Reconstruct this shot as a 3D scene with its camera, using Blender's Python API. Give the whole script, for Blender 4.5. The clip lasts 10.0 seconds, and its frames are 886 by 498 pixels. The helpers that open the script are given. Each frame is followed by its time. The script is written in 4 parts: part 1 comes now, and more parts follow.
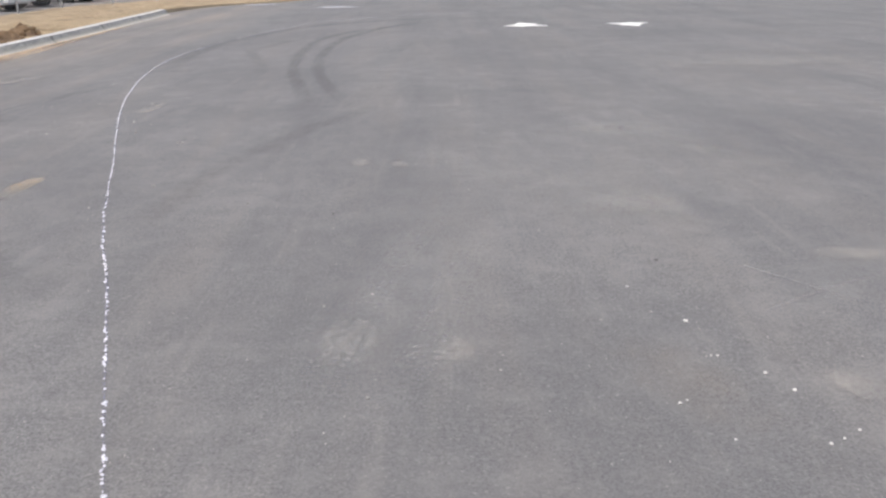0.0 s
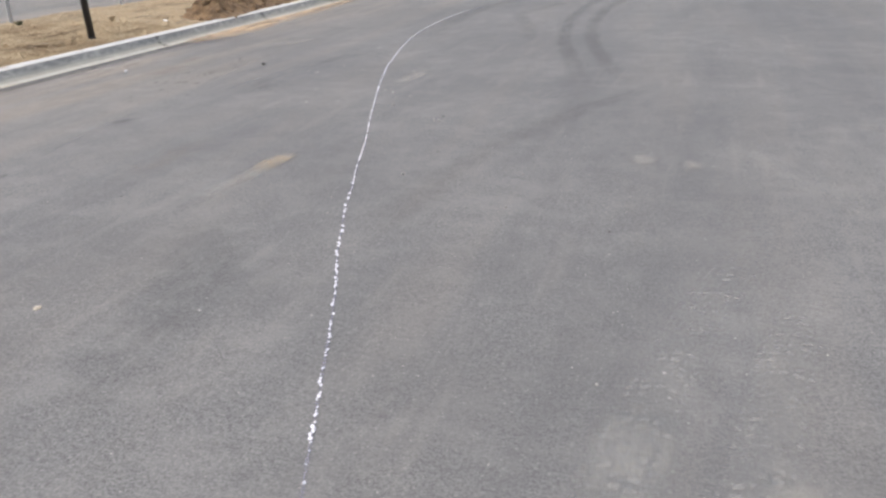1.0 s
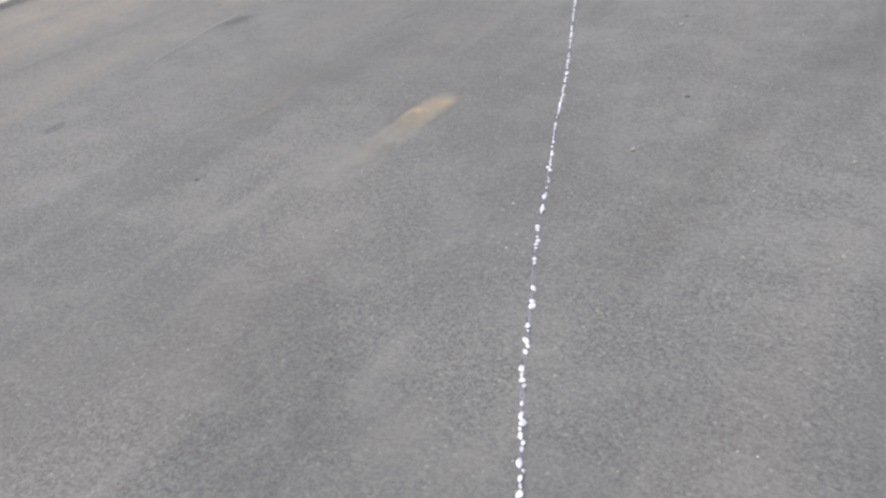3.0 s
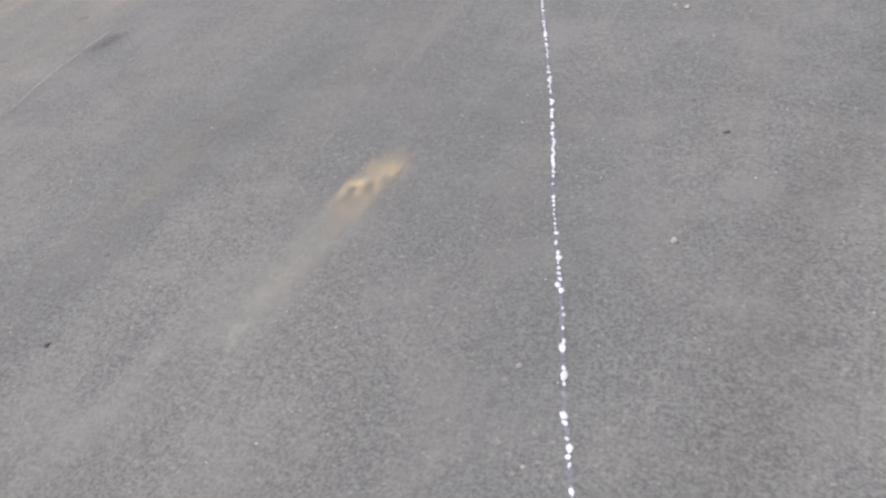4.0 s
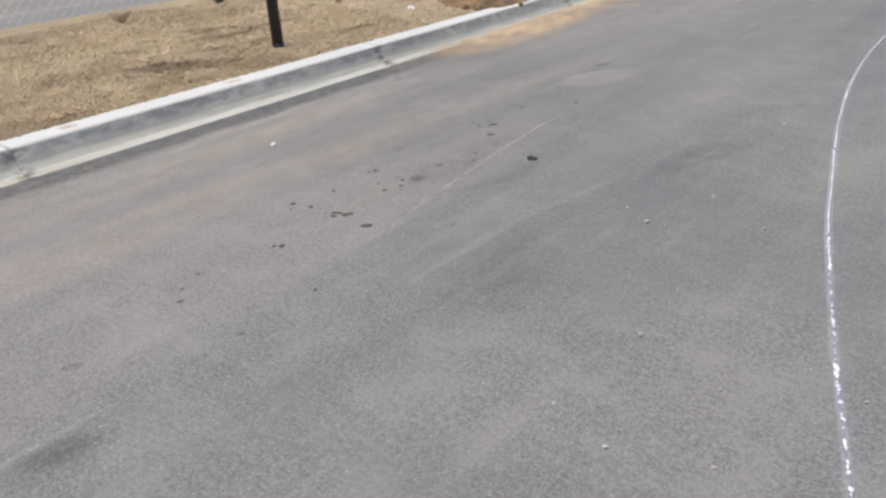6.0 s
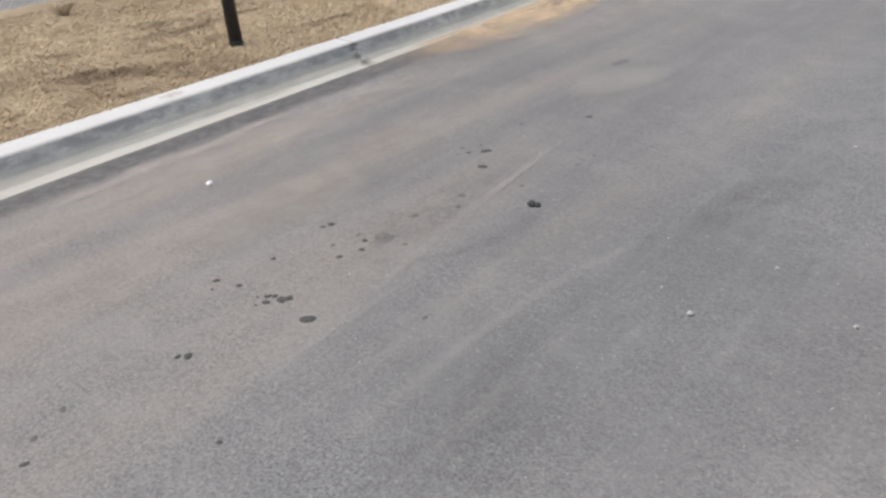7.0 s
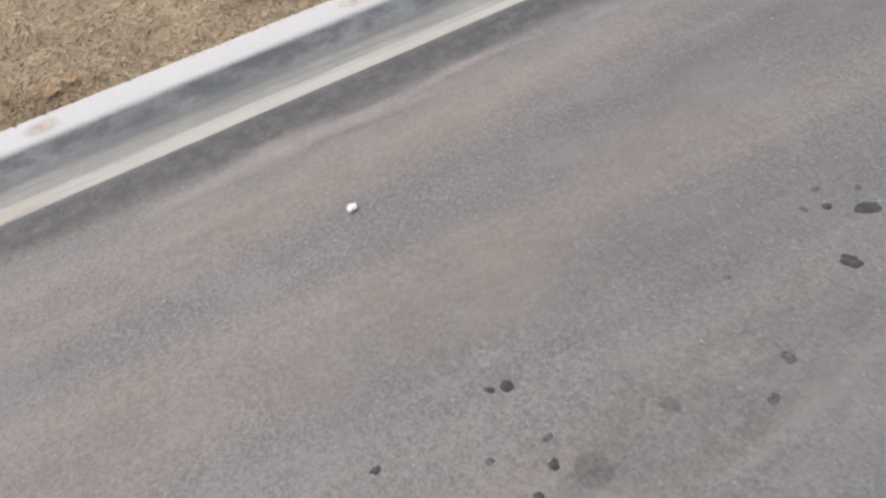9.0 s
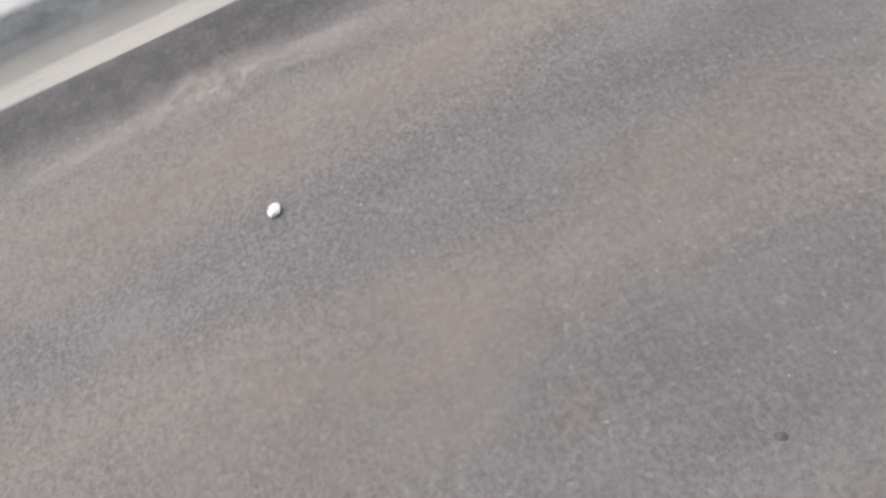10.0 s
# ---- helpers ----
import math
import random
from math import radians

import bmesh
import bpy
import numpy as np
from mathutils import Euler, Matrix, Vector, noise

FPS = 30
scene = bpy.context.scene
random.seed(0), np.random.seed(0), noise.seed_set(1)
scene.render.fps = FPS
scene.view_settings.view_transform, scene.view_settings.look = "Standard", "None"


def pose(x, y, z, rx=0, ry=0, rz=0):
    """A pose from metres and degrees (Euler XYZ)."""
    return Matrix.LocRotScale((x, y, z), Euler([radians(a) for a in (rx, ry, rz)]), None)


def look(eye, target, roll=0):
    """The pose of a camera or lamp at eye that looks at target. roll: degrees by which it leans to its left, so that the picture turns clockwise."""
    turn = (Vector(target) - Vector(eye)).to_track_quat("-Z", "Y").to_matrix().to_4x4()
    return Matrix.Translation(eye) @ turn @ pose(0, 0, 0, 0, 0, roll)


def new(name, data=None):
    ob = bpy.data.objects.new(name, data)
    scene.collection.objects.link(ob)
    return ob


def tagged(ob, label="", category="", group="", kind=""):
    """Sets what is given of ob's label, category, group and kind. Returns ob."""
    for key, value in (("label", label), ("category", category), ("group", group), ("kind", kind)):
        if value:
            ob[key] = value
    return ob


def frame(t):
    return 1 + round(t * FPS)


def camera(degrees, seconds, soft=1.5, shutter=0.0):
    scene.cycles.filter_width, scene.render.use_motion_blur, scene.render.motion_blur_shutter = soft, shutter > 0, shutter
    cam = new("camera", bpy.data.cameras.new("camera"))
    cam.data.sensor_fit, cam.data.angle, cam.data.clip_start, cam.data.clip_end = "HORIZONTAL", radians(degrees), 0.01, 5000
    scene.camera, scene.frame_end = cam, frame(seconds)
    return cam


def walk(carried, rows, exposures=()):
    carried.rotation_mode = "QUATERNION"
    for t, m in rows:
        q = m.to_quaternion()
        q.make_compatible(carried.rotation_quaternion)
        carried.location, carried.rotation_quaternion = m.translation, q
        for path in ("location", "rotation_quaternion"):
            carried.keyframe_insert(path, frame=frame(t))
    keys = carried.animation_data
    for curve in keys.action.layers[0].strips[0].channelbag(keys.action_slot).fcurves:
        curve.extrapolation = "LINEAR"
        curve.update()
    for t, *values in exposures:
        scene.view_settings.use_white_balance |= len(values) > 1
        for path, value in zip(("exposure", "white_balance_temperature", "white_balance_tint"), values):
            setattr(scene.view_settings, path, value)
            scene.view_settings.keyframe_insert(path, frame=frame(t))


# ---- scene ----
cam = camera(59.1, 10.0, 2.5)
PATH = [
    (0, (2.005, 0.965, 1.529), (2.03, 2.841, 0.836), -0.4),
    (0.3, (1.954, 1.244, 1.502), (1.887, 3.109, 0.782), -3.8),
    (0.5, (1.927, 1.476, 1.508), (1.76, 3.354, 0.839), -4.3),
    (0.8, (1.764, 1.603, 1.562), (1.349, 3.415, 0.823), -2.3),
    (1, (1.721, 1.994, 1.485), (1.141, 3.746, 0.714), -1.8),
    (1.5, (1.526, 2.463, 1.471), (0.939, 4.16, 0.591), -4.9),
    (2, (1.369, 3.024, 1.478), (0.488, 4.594, 0.606), -5.9),
    (2.5, (1.029, 3.406, 1.439), (-0.031, 4.81, 0.488), -5.2),
    (2.7, (0.954, 3.576, 1.411), (-0.048, 4.986, 0.407), -6.0),
    (3.8, (0.305, 4.638, 1.401), (-0.522, 5.948, 0.137), -8.7),
    (4, (0.239, 4.849, 1.386), (-0.549, 6.188, 0.127), -11.5),
    (4.5, (0.015, 5.406, 1.443), (-0.926, 6.637, 0.178), -10.4),
    (5, (-0.254, 5.886, 1.456), (-1.217, 7.218, 0.317), -8.3),
    (5.5, (-0.498, 6.401, 1.486), (-1.548, 7.809, 0.529), -6.4),
    (6, (-0.871, 6.794, 1.505), (-2.04, 8.15, 0.614), -2.3),
    (6.2, (-0.993, 6.981, 1.548), (-2.113, 8.369, 0.643), -3.1),
    (7.3, (-1.608, 7.967, 1.455), (-2.786, 9.21, 0.421), -4.6),
    (7.5, (-1.729, 8.138, 1.488), (-2.905, 9.301, 0.363), -5.9),
    (8, (-2.07, 8.53, 1.484), (-3.648, 9.081, 0.386), -9.2),
    (8.2, (-2.221, 8.666, 1.505), (-3.8, 9.072, 0.347), -9.3),
    (8.5, (-2.43, 8.855, 1.429), (-4.013, 9.234, 0.267), -9.6),
    (9, (-2.758, 9.208, 1.397), (-4.178, 9.675, 0.068), -13.6),
    (9.3, (-2.991, 9.427, 1.38), (-4.324, 9.698, -0.086), -17.9),
    (9.5, (-3.103, 9.557, 1.34), (-4.332, 9.624, -0.236), -22.5),
    (10, (-3.452, 9.827, 1.256), (-4.578, 9.858, -0.397), -23.1),
]
walk(cam, [(t, look(eye, target, roll)) for t, eye, target, roll in PATH], [(0.0, 0.92, 6560, 8), (1.5, 0.92, 6540, 5), (2.5, 0.91, 6500, 4), (4.0, 0.92, 6560, 6), (6.0, 0.9, 6520, 5), (8.0, 0.81, 6500, 7), (10.0, 0.72, 6430, 8)])

# ---- world, sun, exposure ----
world = bpy.data.worlds.new("overcast_sky")
scene.world = world
world.use_nodes = True
wt = world.node_tree
sky = wt.nodes.new("ShaderNodeTexSky")
sky.sky_type = "NISHITA"
sky.sun_disc = False
sky.sun_elevation = radians(68)
sky.sun_rotation = radians(217)
sky.air_density, sky.dust_density, sky.ozone_density = 1.0, 6.0, 1.0
wt.nodes["Background"].inputs["Strength"].default_value = 0.125
wt.links.new(sky.outputs["Color"], wt.nodes["Background"].inputs["Color"])

sun = new("sun", bpy.data.lights.new("sun", "SUN"))
sun.data.energy, sun.data.angle, sun.data.color = 0.8, radians(40), (1.0, 0.985, 0.96)
sun.matrix_world = look((-2.6, -3.4, 11), (0, 0, 0))


# ---- materials ----
class Net:
    """A small helper that lays nodes into one material."""

    def __init__(self, name, rough=0.9, metal=0.0):
        self.mat = bpy.data.materials.new(name)
        self.mat.use_nodes = True
        self.t = self.mat.node_tree
        self.bsdf = self.t.nodes["Principled BSDF"]
        self.out = self.t.nodes["Material Output"]
        self.bsdf.inputs["Roughness"].default_value = rough
        self.bsdf.inputs["Metallic"].default_value = metal
        self.pos = self.node("ShaderNodeNewGeometry").outputs["Position"]

    def node(self, kind):
        return self.t.nodes.new(kind)

    def link(self, a, b):
        self.t.links.new(a, b)

    def put(self, value, socket):
        if isinstance(value, (int, float)):
            socket.default_value = value
        elif isinstance(value, tuple):
            socket.default_value = (*value, 1.0) if len(value) == 3 and socket.type == "RGBA" else value
        else:
            self.link(value, socket)

    def place(self, scale=(1, 1, 1), turn=0.0, source=None, shift=None):
        m = self.node("ShaderNodeMapping")
        self.link(source or self.pos, m.inputs["Vector"])
        m.inputs["Scale"].default_value = scale
        m.inputs["Rotation"].default_value = (0, 0, turn)
        if shift is not None:
            self.put(shift, m.inputs["Location"])
        return m.outputs["Vector"]

    def noise(self, scale, detail=3.0, where=None, rough=0.55, warp=0.0):
        n = self.node("ShaderNodeTexNoise")
        self.link(where or self.pos, n.inputs["Vector"])
        n.inputs["Scale"].default_value = scale
        n.inputs["Detail"].default_value = detail
        n.inputs["Roughness"].default_value = rough
        n.inputs["Distortion"].default_value = warp
        return n.outputs["Fac"]

    def cells(self, scale, out="Distance", where=None):
        n = self.node("ShaderNodeTexVoronoi")
        self.link(where or self.pos, n.inputs["Vector"])
        n.inputs["Scale"].default_value = scale
        return n.outputs[out]

    def span(self, value, a, b, c=0.0, d=1.0):
        n = self.node("ShaderNodeMapRange")
        n.interpolation_type = "SMOOTHSTEP"
        for key, v in (("Value", value), ("From Min", a), ("From Max", b), ("To Min", c), ("To Max", d)):
            self.put(v, n.inputs[key])
        return n.outputs["Result"]

    def math(self, op, a, b=0.0):
        n = self.node("ShaderNodeMath")
        n.operation = op
        self.put(a, n.inputs[0]), self.put(b, n.inputs[1])
        return n.outputs[0]

    def mix(self, f, a, b, how="MIX"):
        n = self.node("ShaderNodeMix")
        n.data_type, n.blend_type = "RGBA", how
        self.put(f, n.inputs["Factor"]), self.put(a, n.inputs[6]), self.put(b, n.inputs[7])
        return n.outputs[2]

    def xyz(self, source=None):
        n = self.node("ShaderNodeSeparateXYZ")
        self.link(source or self.pos, n.inputs[0])
        return n.outputs

    def color(self, value):
        self.put(value, self.bsdf.inputs["Base Color"])

    def bump(self, height, depth, strength=1.0):
        n = self.node("ShaderNodeBump")
        n.inputs["Strength"].default_value = strength
        n.inputs["Distance"].default_value = depth
        self.link(height, n.inputs["Height"])
        self.link(n.outputs["Normal"], self.bsdf.inputs["Normal"])

    def fade(self, alpha):
        clear, blend = self.node("ShaderNodeBsdfTransparent"), self.node("ShaderNodeMixShader")
        self.put(alpha, blend.inputs[0])
        self.link(clear.outputs[0], blend.inputs[1])
        self.link(self.bsdf.outputs[0], blend.inputs[2])
        self.link(blend.outputs[0], self.out.inputs["Surface"])


def make_asphalt():
    n = Net("worn_asphalt", 0.85)
    along = n.place((1.5, 0.16, 1), radians(-3))
    fine_along = n.place((7.0, 0.7, 1), radians(-3))
    x = n.xyz()[0]
    grit = n.noise(95, 4.0, rough=0.75)
    mid = n.noise(44, 3.0, rough=0.6)
    mottle = n.noise(3.2, 5.0, rough=0.62)
    broad = n.noise(0.45, 3.0)
    streak = n.noise(1.0, 4.0, along, 0.6, 0.3)
    thin = n.noise(1.0, 3.0, fine_along, 0.6)
    base = n.mix(n.span(grit, 0.3, 0.7), (0.062, 0.062, 0.064), (0.186, 0.184, 0.185))
    base = n.mix(n.span(mid, 0.46, 0.68, 0.0, 0.34), base, (0.215, 0.211, 0.21))
    base = n.mix(n.span(mid, 0.46, 0.28, 0.0, 0.34), base, (0.06, 0.06, 0.062))
    base = n.mix(n.span(mottle, 0.42, 0.7, 0.0, 0.48), base, (0.19, 0.185, 0.182))
    base = n.mix(n.span(broad, 0.6, 0.36, 0.0, 0.44), base, (0.088, 0.088, 0.092))
    clump = n.noise(11, 4.0, rough=0.7)
    base = n.mix(n.span(clump, 0.5, 0.3, 0.0, 0.28), base, (0.075, 0.075, 0.077))
    base = n.mix(n.span(clump, 0.52, 0.72, 0.0, 0.2), base, (0.205, 0.2, 0.196))
    near_kerb = n.span(x, -2.2, -4.6)
    dusty = n.math("MULTIPLY", n.span(streak, 0.44, 0.68), n.math("ADD", n.math("MULTIPLY", near_kerb, 0.42), 0.12))
    dusty = n.math("MULTIPLY", dusty, n.span(mid, 0.32, 0.6, 0.55, 1.0))
    dusty = n.math("ADD", dusty, n.math("MULTIPLY", near_kerb, 0.14))
    base = n.mix(dusty, base, (0.25, 0.215, 0.18))
    base = n.mix(n.span(thin, 0.54, 0.76, 0.0, 0.22), base, (0.235, 0.222, 0.21))
    # the bare tops and pits of the stones show through the dust beside the kerb
    pit = n.noise(85, 3.0, rough=0.7)
    base = n.mix(n.math("MULTIPLY", near_kerb, n.span(pit, 0.47, 0.3, 0.0, 0.55)), base, (0.075, 0.07, 0.068))
    base = n.mix(n.math("MULTIPLY", near_kerb, n.span(pit, 0.55, 0.72, 0.0, 0.32)), base, (0.29, 0.26, 0.235))
    base = n.mix(n.span(streak, 0.48, 0.3, 0.0, 0.36), base, (0.08, 0.078, 0.082))
    speck = n.cells(120, "Color")
    shown = n.math("GREATER_THAN", n.xyz(speck)[0], 0.985)
    base = n.mix(n.math("MULTIPLY", shown, 0.2), base, (0.34, 0.33, 0.31))
    n.color(base)
    n.bump(n.math("ADD", n.math("MULTIPLY", n.cells(150), 0.8), mid), 0.003, 0.4)
    return n.mat


def make_concrete():
    n = Net("kerb_concrete", 0.85)
    _, y, z = n.xyz()
    cloud = n.noise(5, 5, n.place((1, 0.5, 1)), 0.65)
    fine = n.noise(90, 3)
    blot = n.noise(14, 4, n.place((1, 0.45, 1.0)), 0.7)
    run = n.noise(1.1, 3, n.place((1, 1, 1), 0, None, (3.1, 1.7, 0)))
    c = n.mix(n.span(cloud, 0.3, 0.7), (0.33, 0.322, 0.295), (0.45, 0.44, 0.405))
    c = n.mix(n.span(fine, 0.35, 0.7, 0.0, 0.3), c, (0.52, 0.505, 0.47))
    # darker grey blotchy band on the upper face, grey-green silt lower down
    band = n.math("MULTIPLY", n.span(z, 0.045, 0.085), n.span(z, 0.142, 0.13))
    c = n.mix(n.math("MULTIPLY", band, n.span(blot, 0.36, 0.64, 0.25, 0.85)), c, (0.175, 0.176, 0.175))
    silt = n.math("MULTIPLY", n.span(z, 0.012, 0.02), n.span(z, 0.09, 0.05))
    c = n.mix(n.math("MULTIPLY", silt, n.span(blot, 0.2, 0.65, 0.5, 0.95)), c, (0.275, 0.268, 0.242))
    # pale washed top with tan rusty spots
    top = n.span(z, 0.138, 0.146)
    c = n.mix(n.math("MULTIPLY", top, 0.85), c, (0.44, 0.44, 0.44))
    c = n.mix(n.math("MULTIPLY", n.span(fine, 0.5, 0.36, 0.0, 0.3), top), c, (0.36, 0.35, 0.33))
    c = n.mix(n.math("MULTIPLY", n.span(run, 0.6, 0.72, 0.0, 0.55), top), c, (0.48, 0.36, 0.23))
    # smooth trowelled lip, yellowed by washed sand
    lip = n.span(z, 0.014, 0.009)
    c = n.mix(n.math("MULTIPLY", lip, 0.7), c, (0.36, 0.345, 0.312))
    c = n.mix(n.math("MULTIPLY", n.math("MULTIPLY", lip, n.span(run, 0.42, 0.66, 0.0, 0.6)), n.span(blot, 0.3, 0.6)), c, (0.36, 0.305, 0.24))
    # long streaks that the water leaves along the gutter
    wash = n.noise(1.0, 4, n.place((40, 1.4, 40)), 0.6)
    low = n.span(z, 0.06, 0.04)
    c = n.mix(n.math("MULTIPLY", low, n.span(wash, 0.5, 0.7, 0.0, 0.32)), c, (0.39, 0.335, 0.275))
    c = n.mix(n.math("MULTIPLY", low, n.span(wash, 0.46, 0.32, 0.0, 0.4)), c, (0.19, 0.188, 0.178))
    # dirt that has run out of the joints
    far = n.math("PINGPONG", n.math("SUBTRACT", y, 8.416), 3.047 / 2)
    ooze = n.math("MULTIPLY", n.span(far, 0.09, 0.0), n.span(blot, 0.38, 0.56))
    c = n.mix(n.math("MULTIPLY", n.math("MULTIPLY", ooze, n.span(z, 0.145, 0.13)), 0.85), c, (0.07, 0.068, 0.062))
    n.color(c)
    n.bump(n.math("ADD", fine, n.noise(22, 4)), 0.004, 0.5)
    return n.mat


def make_turf(name, dark, light):
    n = Net(name, 0.95)
    drift = n.place((1, 0.5, 1), radians(-3))
    a, b, c3 = n.noise(1.6, 5, drift, 0.65), n.noise(9, 4, drift, 0.65), n.noise(70, 3)
    c = n.mix(n.span(a, 0.34, 0.66), dark, light)
    c = n.mix(n.span(b, 0.54, 0.74, 0.0, 0.4), c, tuple(v * 0.65 for v in dark))
    c = n.mix(n.span(c3, 0.3, 0.72, 0.0, 0.5), c, tuple(min(1, v * 1.35) for v in light))
    litter = n.noise(2.3, 5, n.place((1, 0.45, 1)), 0.7)
    c = n.mix(n.span(litter, 0.55, 0.68, 0.0, 0.55), c, (0.1, 0.07, 0.042))
    n.color(c)
    n.bump(n.math("ADD", c3, n.math("MULTIPLY", b, 2.0)), 0.03, 0.5)
    return n.mat


def make_blade():
    n = Net("dry_grass_blade", 0.9)
    isle = n.node("ShaderNodeNewGeometry").outputs["Random Per Island"]
    patch_tone = n.noise(1.5, 4, n.place((1, 0.5, 1)), 0.65)
    c = n.mix(isle, (0.38, 0.305, 0.205), (0.58, 0.48, 0.347))
    c = n.mix(n.span(patch_tone, 0.46, 0.66, 0.0, 0.7), c, (0.28, 0.21, 0.138))
    litter = n.noise(2.3, 5, n.place((1, 0.45, 1)), 0.7)
    c = n.mix(n.span(litter, 0.54, 0.66, 0.0, 0.75), c, (0.15, 0.104, 0.066))
    n.color(c)
    n.bsdf.inputs["Specular IOR Level"].default_value = 0.2
    return n.mat


def make_dirt():
    n = Net("brown_clay_soil", 0.95)
    a, b = n.noise(6, 5, rough=0.65), n.noise(45, 4)
    c = n.mix(n.span(a, 0.35, 0.65), (0.075, 0.045, 0.024), (0.19, 0.122, 0.066))
    c = n.mix(n.span(b, 0.35, 0.7, 0.0, 0.45), c, (0.25, 0.17, 0.1))
    n.color(c)
    n.bump(b, 0.02, 0.8)
    return n.mat


def make_plain(name, color, rough=0.6, metal=0.0, vary=0.12, scale=25.0):
    n = Net(name, rough, metal)
    f = n.noise(scale, 4)
    n.color(n.mix(n.span(f, 0.3, 0.7), tuple(v * (1 - vary) for v in color), tuple(min(1, v * (1 + vary)) for v in color)))
    return n.mat


def make_patch(name, color, most, scale=22.0, stretch=0.35, low=0.36, high=0.62, edge=0.25):
    """A soft-edged film of dust or stain: strongest in the middle, broken up by grain."""
    n = Net(name, 0.92)
    uv = n.node("ShaderNodeTexCoord").outputs["UV"]
    u, v, _ = n.xyz(uv)
    wob = n.math("MULTIPLY", n.math("SUBTRACT", n.noise(4.5, 4, rough=0.65), 0.5), 1.3)
    r = n.math("ADD", n.math("ADD", n.math("MULTIPLY", u, u), n.math("MULTIPLY", v, v)), wob)
    body = n.span(r, 1.0, edge)
    rim = n.span(n.math("MAXIMUM", n.math("ABSOLUTE", u), n.math("ABSOLUTE", v)), 0.98, 0.8)
    grain = n.noise(scale, 5, n.place((1, stretch, 1), radians(-3)), 0.68)
    a = n.math("MULTIPLY", n.math("MULTIPLY", body, rim), n.span(grain, low, high))
    a = n.math("MULTIPLY", a, n.span(n.noise(110, 2), 0.3, 0.6, 0.55, 1.0))
    n.color(n.mix(n.noise(30, 3), tuple(c * 0.82 for c in color), tuple(min(1, c * 1.18) for c in color)))
    n.fade(n.math("MULTIPLY", a, most))
    return n.mat


def make_rubber(name, color, most):
    """A tyre's trace: a ribbon that fades at both sides and along its run."""
    n = Net(name, 0.8)
    uv = n.node("ShaderNodeTexCoord").outputs["UV"]
    u, v, _ = n.xyz(uv)
    side = n.span(n.math("ABSOLUTE", n.math("ADD", u, n.math("MULTIPLY", n.math("SUBTRACT", n.noise(2.5, 4), 0.5), 0.5))), 0.95, 0.25)
    ends = n.math("MULTIPLY", n.span(v, 0.0, 0.16), n.span(v, 1.0, 0.84))
    a = n.math("MULTIPLY", n.math("MULTIPLY", side, ends), n.span(n.noise(14, 5, rough=0.7), 0.28, 0.62, 0.35, 1.0))
    n.color(n.mix(n.noise(60, 2), tuple(c * 0.8 for c in color), tuple(c * 1.2 for c in color)))
    n.fade(n.math("MULTIPLY", a, most))
    return n.mat


def make_tread(name, color, most, lug):
    """Dust pressed into rows of slanted blocks by a tyre; lug is the pitch along the run in metres."""
    n = Net(name, 0.9)
    u, v, _ = n.xyz(n.node("ShaderNodeTexCoord").outputs["UV"])
    px, py, _ = n.xyz()
    side = n.span(n.math("ABSOLUTE", u), 1.0, 0.7)
    ends = n.math("MULTIPLY", n.span(v, 0.0, 0.25), n.span(v, 1.0, 0.7))
    slant = n.math("ADD", py, n.math("MULTIPLY", n.math("ABSOLUTE", u), lug * 0.8))
    bar = n.span(n.math("PINGPONG", slant, lug / 2), lug * 0.14, lug * 0.3)
    rib = n.span(n.math("PINGPONG", n.math("ADD", u, 1.0), 0.2), 0.03, 0.09)
    worn = n.span(n.noise(9, 5, rough=0.7), 0.4, 0.62)
    a = n.math("MULTIPLY", n.math("MULTIPLY", side, ends), n.math("MULTIPLY", worn, n.math("MULTIPLY", bar, rib)))
    n.color(n.mix(n.noise(60, 2), tuple(c * 0.85 for c in color), tuple(c * 1.15 for c in color)))
    n.fade(n.math("MULTIPLY", a, most))
    return n.mat


def make_glass(name="car_glass"):
    n = Net(name, 0.08)
    n.color(n.mix(n.noise(3, 2), (0.1, 0.115, 0.13), (0.17, 0.19, 0.21)))
    n.bsdf.inputs["Coat Weight"].default_value = 1.0
    return n.mat


ASPHALT, CONCRETE, DIRT, BLADE = make_asphalt(), make_concrete(), make_dirt(), make_blade()
TURF = make_turf("dormant_turf", (0.19, 0.145, 0.09), (0.3, 0.232, 0.15))
PAINT = make_plain("white_marking_paint", (0.56, 0.56, 0.61), 0.75, 0, 0.25, 90)
THIN_PAINT = make_patch("thin_white_paint", (0.62, 0.62, 0.66), 0.75, 55, 1.0, 0.3, 0.6, 0.5)
OVERSPRAY = make_rubber("paint_overspray", (0.36, 0.35, 0.5), 0.26)
WIDE_SPRAY = make_rubber("wide_paint_overspray", (0.46, 0.46, 0.49), 0.38)
ROAD_PAINT = make_plain("road_arrow_paint", (0.72, 0.72, 0.71), 0.75, 0, 0.14, 9)
TAR = make_plain("dark_tar_spot", (0.042, 0.041, 0.04), 0.85, 0, 0.4, 90)
TAR_WORN = make_plain("worn_tar_spot", (0.085, 0.082, 0.08), 0.85, 0, 0.3, 120)
TAR_FAINT = make_patch("old_oil_spot", (0.06, 0.059, 0.06), 0.22, 45, 1.0, 0.25, 0.5, 0.45)
STONE = make_plain("white_quartz_stone", (0.7, 0.685, 0.67), 0.75, 0, 0.18, 60)
CHIP = make_plain("whitish_stone_chip", (0.56, 0.55, 0.53), 0.75, 0, 0.2, 60)
